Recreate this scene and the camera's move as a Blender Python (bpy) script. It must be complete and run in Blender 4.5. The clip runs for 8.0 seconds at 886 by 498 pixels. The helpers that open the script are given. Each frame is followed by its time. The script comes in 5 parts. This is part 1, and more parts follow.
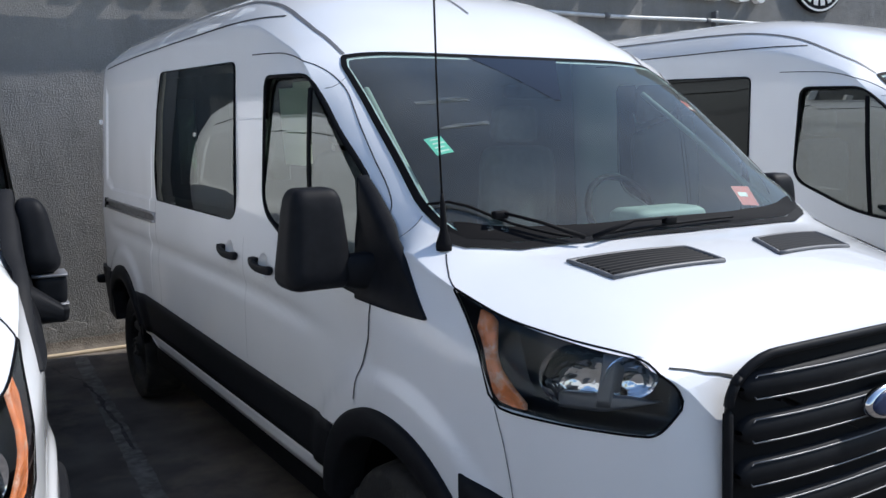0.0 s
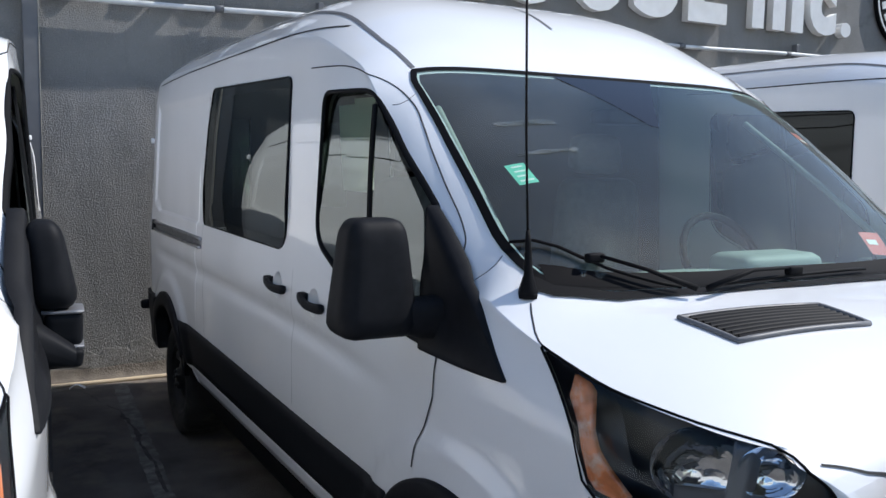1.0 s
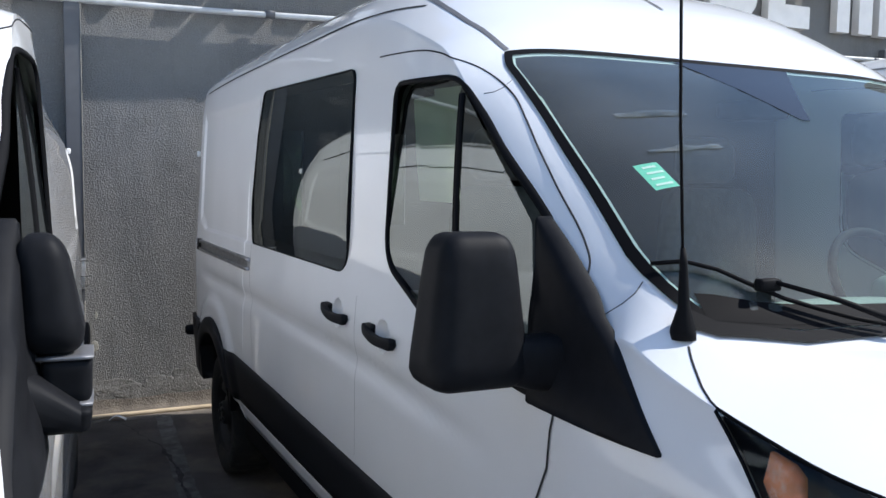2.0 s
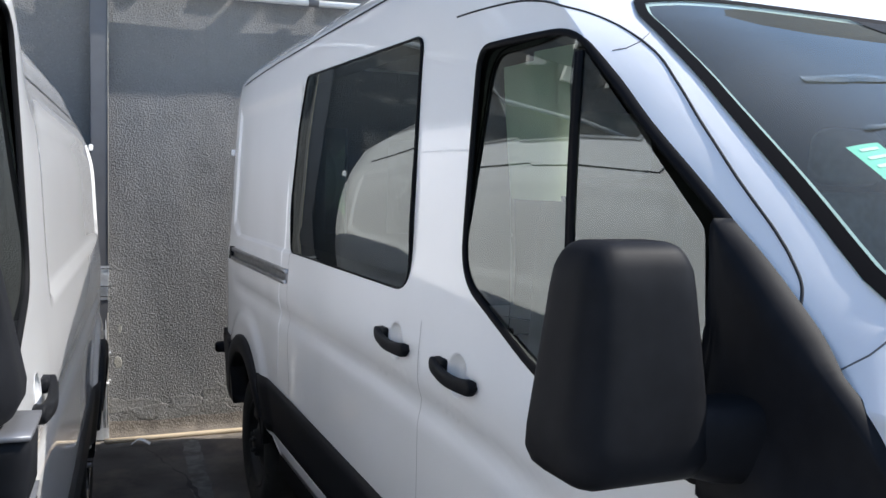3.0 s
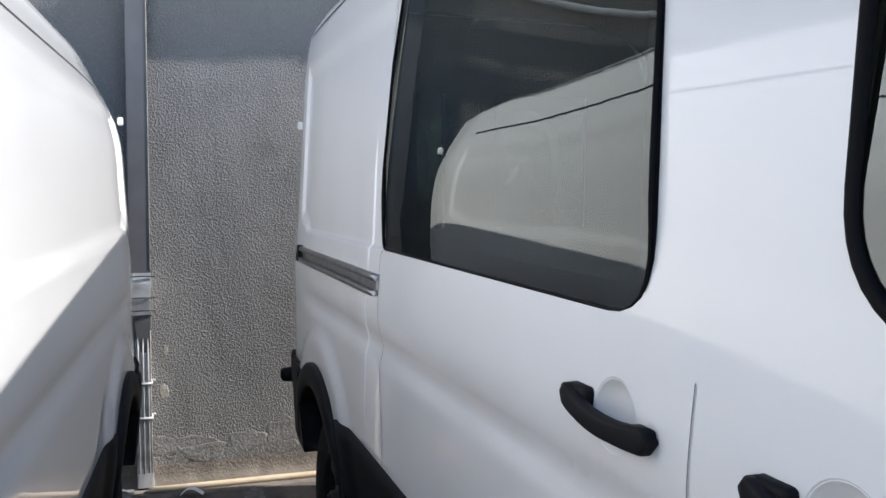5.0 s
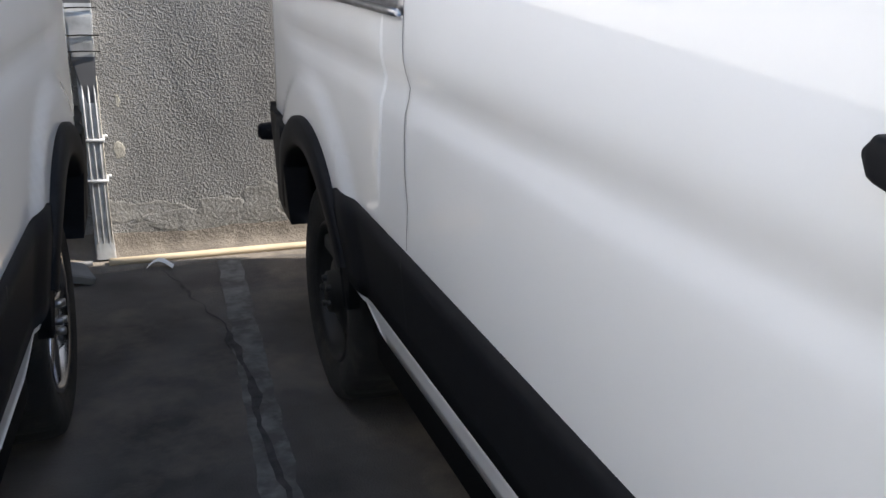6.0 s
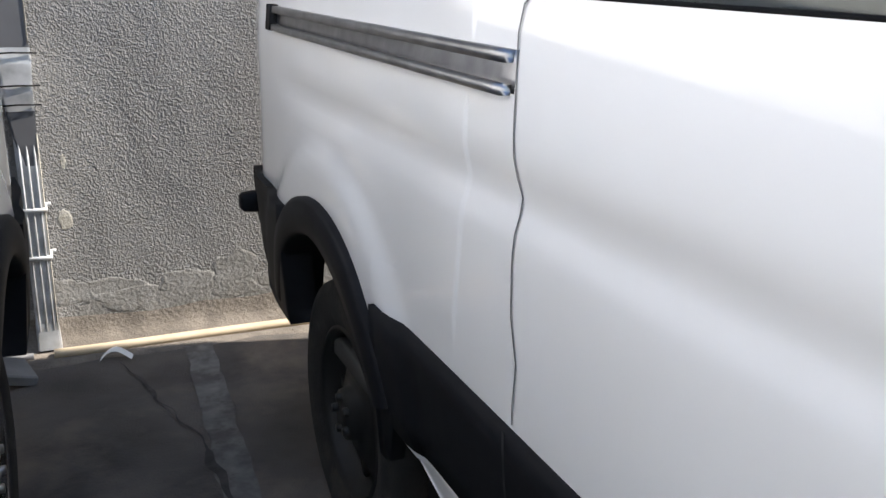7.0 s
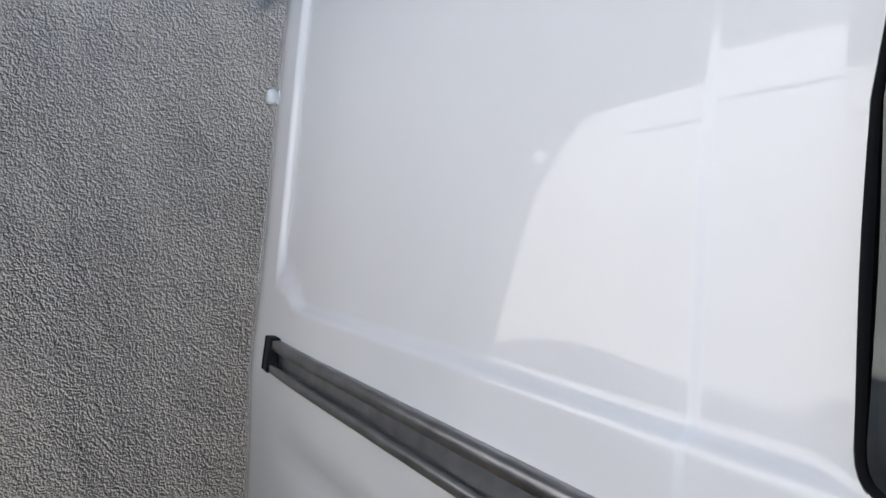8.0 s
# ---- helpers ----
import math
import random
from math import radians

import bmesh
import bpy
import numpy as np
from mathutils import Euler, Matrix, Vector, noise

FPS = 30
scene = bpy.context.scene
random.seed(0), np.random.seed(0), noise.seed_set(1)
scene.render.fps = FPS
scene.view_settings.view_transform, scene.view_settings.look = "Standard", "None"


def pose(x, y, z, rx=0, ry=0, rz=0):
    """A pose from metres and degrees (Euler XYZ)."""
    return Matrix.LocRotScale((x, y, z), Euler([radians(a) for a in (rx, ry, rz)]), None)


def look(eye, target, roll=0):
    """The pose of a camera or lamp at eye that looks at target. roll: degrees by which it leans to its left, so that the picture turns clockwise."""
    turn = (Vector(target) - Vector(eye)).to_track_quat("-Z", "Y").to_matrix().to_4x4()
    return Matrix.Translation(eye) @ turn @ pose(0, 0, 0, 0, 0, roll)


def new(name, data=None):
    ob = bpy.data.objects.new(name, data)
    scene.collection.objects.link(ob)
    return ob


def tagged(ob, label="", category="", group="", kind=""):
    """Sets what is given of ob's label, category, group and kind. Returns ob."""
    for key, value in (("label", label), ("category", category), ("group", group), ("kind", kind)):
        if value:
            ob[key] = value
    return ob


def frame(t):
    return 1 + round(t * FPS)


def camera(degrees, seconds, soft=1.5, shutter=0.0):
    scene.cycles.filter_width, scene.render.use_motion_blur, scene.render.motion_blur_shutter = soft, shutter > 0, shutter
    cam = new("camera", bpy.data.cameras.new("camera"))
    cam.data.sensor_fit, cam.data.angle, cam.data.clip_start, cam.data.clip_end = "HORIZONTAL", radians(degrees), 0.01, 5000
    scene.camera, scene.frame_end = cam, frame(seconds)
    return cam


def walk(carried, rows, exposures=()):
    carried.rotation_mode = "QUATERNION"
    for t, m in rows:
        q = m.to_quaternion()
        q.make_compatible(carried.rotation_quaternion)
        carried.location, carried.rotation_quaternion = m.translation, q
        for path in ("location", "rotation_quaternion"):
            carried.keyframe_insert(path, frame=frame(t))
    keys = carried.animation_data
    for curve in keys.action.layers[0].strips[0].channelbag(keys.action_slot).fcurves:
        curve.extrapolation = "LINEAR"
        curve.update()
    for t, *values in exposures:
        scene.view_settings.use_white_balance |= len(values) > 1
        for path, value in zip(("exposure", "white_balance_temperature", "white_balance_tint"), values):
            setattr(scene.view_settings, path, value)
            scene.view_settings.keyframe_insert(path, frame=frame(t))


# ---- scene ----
cam = camera(53.9, 8.0)
PATH = [
    (0, (-2.246, -2.266, 1.788), (-1.192, -0.589, 1.511), -0.6),
    (0.5, (-2.132, -2.106, 1.79), (-1.137, -0.387, 1.552), 0.3),
    (1, (-2.098, -1.868, 1.767), (-1.139, -0.125, 1.56), 1.1),
    (1.5, (-2.075, -1.603, 1.766), (-1.151, 0.163, 1.596), 1.0),
    (1.7, (-2.034, -1.493, 1.747), (-1.132, 0.285, 1.581), 0.9),
    (2.8, (-1.850, -0.852, 1.675), (-1.053, 0.976, 1.529), 1.2),
    (3, (-1.831, -0.726, 1.669), (-1.039, 1.105, 1.531), 1.4),
    (3.5, (-1.745, -0.447, 1.646), (-0.966, 1.392, 1.543), 1.7),
    (4, (-1.656, -0.181, 1.644), (-0.933, 1.684, 1.604), 2.7),
    (4.2, (-1.647, -0.069, 1.636), (-0.944, 1.803, 1.601), 2.7),
    (5.3, (-1.560, 0.678, 1.508), (-0.944, 2.563, 1.248), -0.2),
    (5.5, (-1.535, 0.812, 1.473), (-0.929, 2.676, 1.079), -0.0),
    (6, (-1.539, 1.146, 1.392), (-0.861, 2.91, 0.737), 1.7),
    (6.5, (-1.6, 1.451, 1.397), (-0.817, 3.16, 0.714), 2.7),
    (7, (-1.569, 1.784, 1.414), (-0.765, 3.513, 0.812), 1.8),
    (7.5, (-1.536, 2.083, 1.478), (-0.7, 3.868, 1.135), 2.2),
    (8, (-1.418, 2.443, 1.527), (-0.577, 4.257, 1.509), 2.6),
]
EXPOSURES = [(0.0, 0.58, 6150, 10), (1.5, 0.66, 6150, 10), (3.0, 1.12, 6300, 10), (3.5, 1.15, 6350, 10), (4.2, 1.22, 6350, 10), (5.5, 1.40, 6450, 10), (6.2, 1.75, 6600, 10), (7.0, 1.82, 6600, 10), (7.5, 1.62, 6600, 10), (8.0, 1.28, 6500, 10)]
walk(cam, [(t, look(eye, target, roll)) for t, eye, target, roll in PATH], EXPOSURES)

# ---- world, sun ----
world = bpy.data.worlds.new("world")
scene.world = world
world.use_nodes = True
wn = world.node_tree.nodes
sky = wn.new("ShaderNodeTexSky")
sky.sky_type = "NISHITA"
sky.sun_disc = False
sky.dust_density = 0.5
sky.air_density = 1.0
SUN_FROM = Vector((1.0, -0.26, 1.12)).normalized()
sky.sun_elevation = math.asin(SUN_FROM.z)
sky.sun_rotation = math.atan2(SUN_FROM.x, SUN_FROM.y)
world.node_tree.links.new(sky.outputs[0], wn["Background"].inputs[0])
wn["Background"].inputs[1].default_value = 0.115
sun = new("sun", bpy.data.lights.new("sun", "SUN"))
sun.data.energy = 3.0
sun.data.angle = radians(0.53)
sun.data.color = (1.0, 0.95, 0.88)
sun.matrix_world = look(SUN_FROM * 30, (0, 0, 0))


# ---- materials ----
def mat(name, color, rough=0.5, metal=0.0, spec=0.5, coat=0.0, vary=0.0, scale=8.0, bump=0.0, bump_scale=60.0, bump_detail=4, dirt=None, dirt_scale=2.0, dirt_lo=0.5, dirt_hi=0.75):
    m = bpy.data.materials.new(name)
    m.use_nodes = True
    nt = m.node_tree
    b = nt.nodes["Principled BSDF"]
    b.inputs["Base Color"].default_value = (*color, 1)
    b.inputs["Roughness"].default_value = rough
    b.inputs["Metallic"].default_value = metal
    b.inputs["Specular IOR Level"].default_value = spec
    b.inputs["Coat Weight"].default_value = coat
    b.inputs["Coat Roughness"].default_value = 0.02
    b.inputs["Coat IOR"].default_value = 1.62
    co = nt.nodes.new("ShaderNodeTexCoord")
    if vary or dirt:
        n = nt.nodes.new("ShaderNodeTexNoise")
        n.inputs["Scale"].default_value = scale
        n.inputs["Detail"].default_value = 8
        nt.links.new(co.outputs["Object"], n.inputs["Vector"])
        r = nt.nodes.new("ShaderNodeMapRange")
        r.inputs[1].default_value, r.inputs[2].default_value = 0.3, 0.7
        r.inputs[3].default_value, r.inputs[4].default_value = 1 - vary, 1 + vary
        nt.links.new(n.outputs["Fac"], r.inputs[0])
        mul = nt.nodes.new("ShaderNodeMix")
        mul.data_type, mul.blend_type = "RGBA", "MULTIPLY"
        mul.inputs["Factor"].default_value = 1.0
        mul.inputs["A"].default_value = (*color, 1)
        nt.links.new(r.outputs[0], mul.inputs["B"])
        out = mul.outputs["Result"]
        if dirt:
            n2 = nt.nodes.new("ShaderNodeTexNoise")
            n2.inputs["Scale"].default_value = dirt_scale
            n2.inputs["Detail"].default_value = 10
            n2.inputs["Roughness"].default_value = 0.65
            nt.links.new(co.outputs["Object"], n2.inputs["Vector"])
            r2 = nt.nodes.new("ShaderNodeMapRange")
            r2.inputs[1].default_value, r2.inputs[2].default_value = dirt_lo, dirt_hi
            nt.links.new(n2.outputs["Fac"], r2.inputs[0])
            mx = nt.nodes.new("ShaderNodeMix")
            mx.data_type = "RGBA"
            nt.links.new(r2.outputs[0], mx.inputs["Factor"])
            nt.links.new(out, mx.inputs["A"])
            mx.inputs["B"].default_value = (*dirt, 1)
            out = mx.outputs["Result"]
        nt.links.new(out, b.inputs["Base Color"])
    if bump:
        n3 = nt.nodes.new("ShaderNodeTexNoise")
        n3.inputs["Scale"].default_value = bump_scale
        n3.inputs["Detail"].default_value = bump_detail
        n3.inputs["Roughness"].default_value = 0.6
        nt.links.new(co.outputs["Object"], n3.inputs["Vector"])
        bp = nt.nodes.new("ShaderNodeBump")
        bp.inputs["Strength"].default_value = bump
        bp.inputs["Distance"].default_value = 0.01
        nt.links.new(n3.outputs["Fac"], bp.inputs["Height"])
        nt.links.new(bp.outputs[0], b.inputs["Normal"])
    return m


def glass(name, tint, ior=1.52, dust_haze=0.0, grain=1.7):
    m = bpy.data.materials.new(name)
    m.use_nodes = True
    nt = m.node_tree
    nt.nodes.remove(nt.nodes["Principled BSDF"])
    tr, gl = nt.nodes.new("ShaderNodeBsdfTransparent"), nt.nodes.new("ShaderNodeBsdfGlossy")
    fr, mx = nt.nodes.new("ShaderNodeFresnel"), nt.nodes.new("ShaderNodeMixShader")
    tr.inputs[0].default_value = (*tint, 1)
    gl.inputs[0].default_value = (0.90, 0.96, 0.94, 1)
    gl.inputs["Roughness"].default_value = 0.0
    fr.inputs[0].default_value = ior
    nt.links.new(fr.outputs[0], mx.inputs[0])
    nt.links.new(tr.outputs[0], mx.inputs[1])
    nt.links.new(gl.outputs[0], mx.inputs[2])
    last = mx.outputs[0]
    # pale diffuse film: dust, and on the windscreen painted glare haze as well
    if dust_haze:
        df, m2, nz = nt.nodes.new("ShaderNodeBsdfDiffuse"), nt.nodes.new("ShaderNodeMixShader"), nt.nodes.new("ShaderNodeTexNoise")
        co, rg = nt.nodes.new("ShaderNodeTexCoord"), nt.nodes.new("ShaderNodeMapRange")
        df.inputs[0].default_value = (0.75, 0.78, 0.76, 1)
        nz.inputs["Scale"].default_value, nz.inputs["Detail"].default_value = grain, 6
        rg.inputs[1].default_value, rg.inputs[2].default_value = 0.35, 0.75
        rg.inputs[3].default_value, rg.inputs[4].default_value = dust_haze * 0.2, dust_haze * 2.6
        nt.links.new(co.outputs["Object"], nz.inputs["Vector"])
        nt.links.new(nz.outputs["Fac"], rg.inputs[0])
        nt.links.new(rg.outputs[0], m2.inputs[0])
        nt.links.new(last, m2.inputs[1])
        nt.links.new(df.outputs[0], m2.inputs[2])
        last = m2.outputs[0]
    nt.links.new(last, nt.nodes["Material Output"].inputs[0])
    return m


def stucco():
    """Grey painted stucco: lumpy trowelled relief, faint runs and patches."""
    m = bpy.data.materials.new("grey_stucco")
    m.use_nodes = True
    nt = m.node_tree
    b = nt.nodes["Principled BSDF"]
    b.inputs["Roughness"].default_value = 0.92
    b.inputs["Specular IOR Level"].default_value = 0.2
    co = nt.nodes.new("ShaderNodeTexCoord")

    def field(scale, stretch, detail, rough, lo, hi, warp=0.0):
        mp, nz, rg = nt.nodes.new("ShaderNodeMapping"), nt.nodes.new("ShaderNodeTexNoise"), nt.nodes.new("ShaderNodeMapRange")
        mp.inputs["Scale"].default_value = stretch
        nz.inputs["Scale"].default_value, nz.inputs["Detail"].default_value = scale, detail
        nz.inputs["Roughness"].default_value, nz.inputs["Distortion"].default_value = rough, warp
        rg.inputs[1].default_value, rg.inputs[2].default_value = lo, hi
        nt.links.new(co.outputs["Object"], mp.inputs["Vector"])
        nt.links.new(mp.outputs[0], nz.inputs["Vector"])
        nt.links.new(nz.outputs["Fac"], rg.inputs[0])
        return rg.outputs[0]

    def mixed(fac, a, c, amount):
        k, mx = nt.nodes.new("ShaderNodeMath"), nt.nodes.new("ShaderNodeMix")
        k.operation = "MULTIPLY"
        nt.links.new(fac, k.inputs[0])
        k.inputs[1].default_value = amount
        mx.data_type = "RGBA"
        nt.links.new(k.outputs[0], mx.inputs["Factor"])
        if isinstance(a, tuple):
            mx.inputs["A"].default_value = (*a, 1)
        else:
            nt.links.new(a, mx.inputs["A"])
        mx.inputs["B"].default_value = (*c, 1)
        return mx.outputs["Result"]

    col = mixed(field(1.1, (1, 1, 1), 6, 0.6, 0.40, 0.66), (0.220, 0.214, 0.205), (0.270, 0.262, 0.249), 1.0)
    col = mixed(field(5.0, (1, 1, 0.12), 5, 0.6, 0.52, 0.72), col, (0.175, 0.170, 0.162), 0.55)
    col = mixed(field(2.3, (1, 1, 1.4), 8, 0.7, 0.60, 0.68), col, (0.19, 0.182, 0.17), 0.6)
    col = mixed(field(70, (1, 1, 1), 3, 0.6, 0.56, 0.70), col, (0.33, 0.32, 0.305), 0.35)
    nt.links.new(col, b.inputs["Base Color"])
    last = None
    for h, dist in ((field(1.7, (1, 1, 0.7), 2, 0.5, 0.3, 0.7), 0.02), (field(9, (1, 1, 0.6), 2, 0.5, 0.3, 0.7), 0.005), (field(85, (1, 1, 1), 1, 0.5, 0.40, 0.72), 0.0027), (field(170, (1, 1, 1), 1, 0.5, 0.35, 0.68), 0.0019)):
        bp = nt.nodes.new("ShaderNodeBump")
        bp.inputs["Strength"].default_value = 0.9
        bp.inputs["Distance"].default_value = dist
        nt.links.new(h, bp.inputs["Height"])
        if last:
            nt.links.new(last, bp.inputs["Normal"])
        last = bp.outputs[0]
    nt.links.new(last, b.inputs["Normal"])
    return m


PAINT = mat("white_paint", (0.82, 0.82, 0.82), 0.42, coat=1.0, vary=0.02, scale=3.0, bump=0.35, bump_scale=2.6, bump_detail=1)
PLASTIC = mat("black_plastic", (0.011, 0.0114, 0.0132), 0.55, spec=0.10, vary=0.15, scale=30, bump=0.03, bump_scale=700)
RUBBER = mat("black_rubber", (0.006, 0.006, 0.007), 0.65, spec=0.1)
TYRE = mat("tyre_rubber", (0.014, 0.0135, 0.013), 0.85, vary=0.3, scale=12, bump=0.3, bump_scale=90, dirt=(0.06, 0.052, 0.042), dirt_scale=7, dirt_lo=0.52, dirt_hi=0.74)
SEAM = mat("panel_gap", (0.02, 0.02, 0.022), 0.8)
CHROME = mat("chrome", (0.75, 0.76, 0.78), 0.08, metal=1.0)
TRACK = mat("track_steel", (0.33, 0.33, 0.34), 0.3, metal=1.0, vary=0.2, scale=20)
STEEL = mat("dark_steel", (0.014, 0.0138, 0.0135), 0.6, metal=0.2, vary=0.2, scale=20)
ALLOY = mat("silver_alloy", (0.5, 0.5, 0.52), 0.25, metal=1.0)
GLASS = glass("window_glass", (0.48, 0.56, 0.50), 2.3)
TINT = glass("tinted_glass", (0.22, 0.29, 0.265), 1.93)
PRIVACY = glass("privacy_glass", (0.02, 0.024, 0.025), 1.42)
# dust film, made stronger to stand in for the sun's glare
SHIELD = glass("windscreen_glass", (0.60, 0.82, 0.78), 1.45, 0.055, 0.8)
LENS = glass("lamp_lens", (0.9, 0.92, 0.93), 1.35)
INSIDE = mat("interior_trim", (0.05, 0.053, 0.053), 0.8, vary=0.1)
DASH = mat("dash_plastic", (0.33, 0.37, 0.34), 0.6, vary=0.1, bump=0.1, bump_scale=300)
CLOTH = mat("seat_cloth", (0.09, 0.093, 0.097), 0.9, vary=0.2, scale=40)
FRIT = mat("black_frit", (0.005, 0.005, 0.006), 0.6, spec=0.05)
LAMPBACK = mat("lamp_housing", (0.010, 0.012, 0.017), 0.35)
SENSOR = mat("dark_print", (0.006, 0.006, 0.008), 0.12, spec=0.35)
MIRROR = mat("lamp_reflector", (0.88, 0.90, 0.94), 0.09, metal=1.0, bump=0.12, bump_scale=60, bump_detail=1)
BEZEL = mat("lamp_bezel", (0.11, 0.12, 0.14), 0.35, metal=0.5)
ORANGE = mat("orange_reflector", (0.72, 0.24, 0.09), 0.25, vary=0.3, scale=25, dirt=(0.75, 0.50, 0.36), dirt_scale=14, dirt_lo=0.5, dirt_hi=0.62)
BLUE = mat("badge_blue", (0.02, 0.035, 0.09), 0.2)
PAPER = mat("pale_paper", (0.88, 0.87, 0.70), 0.8, vary=0.05)
GREEN = mat("green_sticker", (0.17, 0.62, 0.47), 0.6)
TAPE = glass("old_tape", (0.86, 0.9, 0.88), 1.25, 0.06, 22)
WHITE = mat("white_print", (0.8, 0.8, 0.8), 0.6)
RED = mat("red_sticker", (0.6, 0.08, 0.07), 0.6)
INK = mat("print_ink", (0.15, 0.15, 0.13), 0.8)
ASPHALT = mat("asphalt", (0.095, 0.084, 0.075), 0.9, vary=0.4, scale=3.0, bump=0.6, bump_scale=120, dirt=(0.19, 0.155, 0.125), dirt_scale=1.7, dirt_lo=0.50, dirt_hi=0.68)
STUCCO = stucco()
CEMENT = mat("bare_cement", (0.262, 0.252, 0.234), 0.95, vary=0.25, scale=14, bump=0.7, bump_scale=70)
# lime of the chipped spots, also the painted sunlit edges of the downspout
LIME_AND_SUN_EDGE = mat("pale_lime_and_sun_edge", (0.45, 0.42, 0.36), 0.9, vary=0.2, scale=20, bump=0.5, bump_scale=90)
GREY = mat("grey_painted_metal", (0.13, 0.13, 0.135), 0.5, vary=0.1)
SPOUT = mat("galvanised_spout", (0.56, 0.56, 0.56), 0.45, metal=0.4, vary=0.3, scale=14)
FOOT_EDGE = mat("pale_foot_edge", (0.56, 0.45, 0.31), 0.6, vary=0.15, scale=9)
LETTER = mat("letter_white", (0.78, 0.77, 0.75), 0.6, vary=0.05)
PIPE = mat("conduit_paint", (0.62, 0.62, 0.61), 0.45, vary=0.15, scale=6)
STRIPE = mat("worn_stripe", (0.165, 0.157, 0.145), 0.9, vary=0.4, scale=14, dirt=(0.10, 0.09, 0.08), dirt_scale=9, dirt_lo=0.45, dirt_hi=0.6)
CRACKM = mat("crack_tar", (0.062, 0.055, 0.05), 0.95, vary=0.4, scale=20, bump=0.5, bump_scale=80)
DIRTM = mat("dirt_edge", (0.165, 0.142, 0.118), 0.95, vary=0.3, scale=10, bump=0.8, bump_scale=60)
SCRAP = mat("grey_scrap", (0.16, 0.16, 0.16), 0.7, vary=0.2)
TRIM = mat("bar_trim", (0.22, 0.22, 0.23), 0.45, metal=0.6)
BEAM = mat("beam_steel", (0.1, 0.1, 0.1), 0.6)


# ---- mesh helpers ----
def part(name, bm, material, parent=None, label="", smooth=True):
    me = bpy.data.meshes.new(name)
    bm.normal_update()
    bm.to_mesh(me)
    bm.free()
    me.materials.append(material)
    if smooth:
        me.polygons.foreach_set("use_smooth", [True] * len(me.polygons))
    ob = new(name, me)
    ob.parent = parent
    if label:
        ob["label"] = label
    return ob


def again(ob, parent, m=None):
    """The same mesh once more under another parent."""
    o = new(ob.name.split(".")[0], ob.data)
    o.parent = parent
    o.matrix_basis = m if m is not None else ob.matrix_basis.copy()
    return o


def empty(name):
    ob = new(name)
    ob.empty_display_size = 0.2
    return ob


def grid_mesh(rows, closed=False):
    bm = bmesh.new()
    vs = [[bm.verts.new(p) for p in r] for r in rows]
    n = len(rows[0])
    for a, b in zip(vs, vs[1:]):
        for i in range(n if closed else n - 1):
            k = (i + 1) % n
            bm.faces.new((a[i], a[k], b[k], b[i]))
    return bm


def box_bm(size, at=(0, 0, 0), bevel=0.0, seg=2, rot=None, bm=None):
    out = bmesh.new()
    bmesh.ops.create_cube(out, size=1)
    for v in out.verts:
        v.co = Vector([c * s for c, s in zip(v.co, size)])
    if bevel:
        bmesh.ops.bevel(out, geom=out.edges[:], offset=bevel, segments=seg, affect="EDGES", profile=0.5)
    m = Matrix.Translation(at) @ (rot or Matrix())
    bmesh.ops.transform(out, matrix=m, verts=out.verts)
    return merge(bm, out) if bm else out


def merge(bm, other):
    me = bpy.data.meshes.new("temp")
    other.to_mesh(me)
    other.free()
    bm.from_mesh(me)
    bpy.data.meshes.remove(me)
    return bm


def tube(points, r, n=10, closed_ends=True):
    pts = [Vector(p) for p in points]
    rows = []
    for i, p in enumerate(pts):
        d = (pts[min(i + 1, len(pts) - 1)] - pts[max(i - 1, 0)]).normalized()
        a = d.cross(Vector((0, 0, 1)))
        if a.length < 0.1:
            a = d.cross(Vector((1, 0, 0)))
        a.normalize()
        b = d.cross(a)
        rr = r[i] if isinstance(r, (list, tuple)) else r
        rows.append([p + rr * (math.cos(t) * a + math.sin(t) * b) for t in np.linspace(0, 2 * math.pi, n, endpoint=False)])
    bm = grid_mesh(rows, closed=True)
    if closed_ends:
        bm.verts.ensure_lookup_table()
        bm.faces.new(bm.verts[:n][::-1])
        bm.faces.new(bm.verts[-n:])
    return bm


def lathe(profile, n=40):
    """Profile of (radius, x) turned about the x axis."""
    return grid_mesh([[(x, r * math.cos(t), r * math.sin(t)) for t in np.linspace(0, 2 * math.pi, n, endpoint=False)] for r, x in profile], closed=True)


def facing(bm, d):
    """Turns all faces so that they look along d."""
    bm.normal_update()
    flip = [f for f in bm.faces if f.normal.dot(Vector(d)) < 0]
    bmesh.ops.reverse_faces(bm, faces=flip)
    return bm


def curve_of(*pts):
    """A smooth function through (t, value) points."""
    t = np.array([p[0] for p in pts], float)
    v = np.array([p[1] for p in pts], float)
    d = np.diff(v) / np.diff(t)
    m = np.concatenate([[d[0]], np.where(d[1:] * d[:-1] > 0, 2 * d[1:] * d[:-1] / np.where(abs(d[1:] + d[:-1]) < 1e-9, 1, d[1:] + d[:-1]), 0), [d[-1]]])

    def f(q):
        q = min(max(q, t[0]), t[-1])
        i = min(int(np.searchsorted(t, q, side="right")) - 1, len(t) - 2)
        h = t[i + 1] - t[i]
        s = (q - t[i]) / h
        return float((2 * s**3 - 3 * s**2 + 1) * v[i] + (s**3 - 2 * s**2 + s) * h * m[i] + (3 * s**2 - 2 * s**3) * v[i + 1] + (s**3 - s**2) * h * m[i + 1])

    return f


def sstep(a, b, x):
    t = min(max((x - a) / (b - a), 0), 1)
    return t * t * (3 - 2 * t)


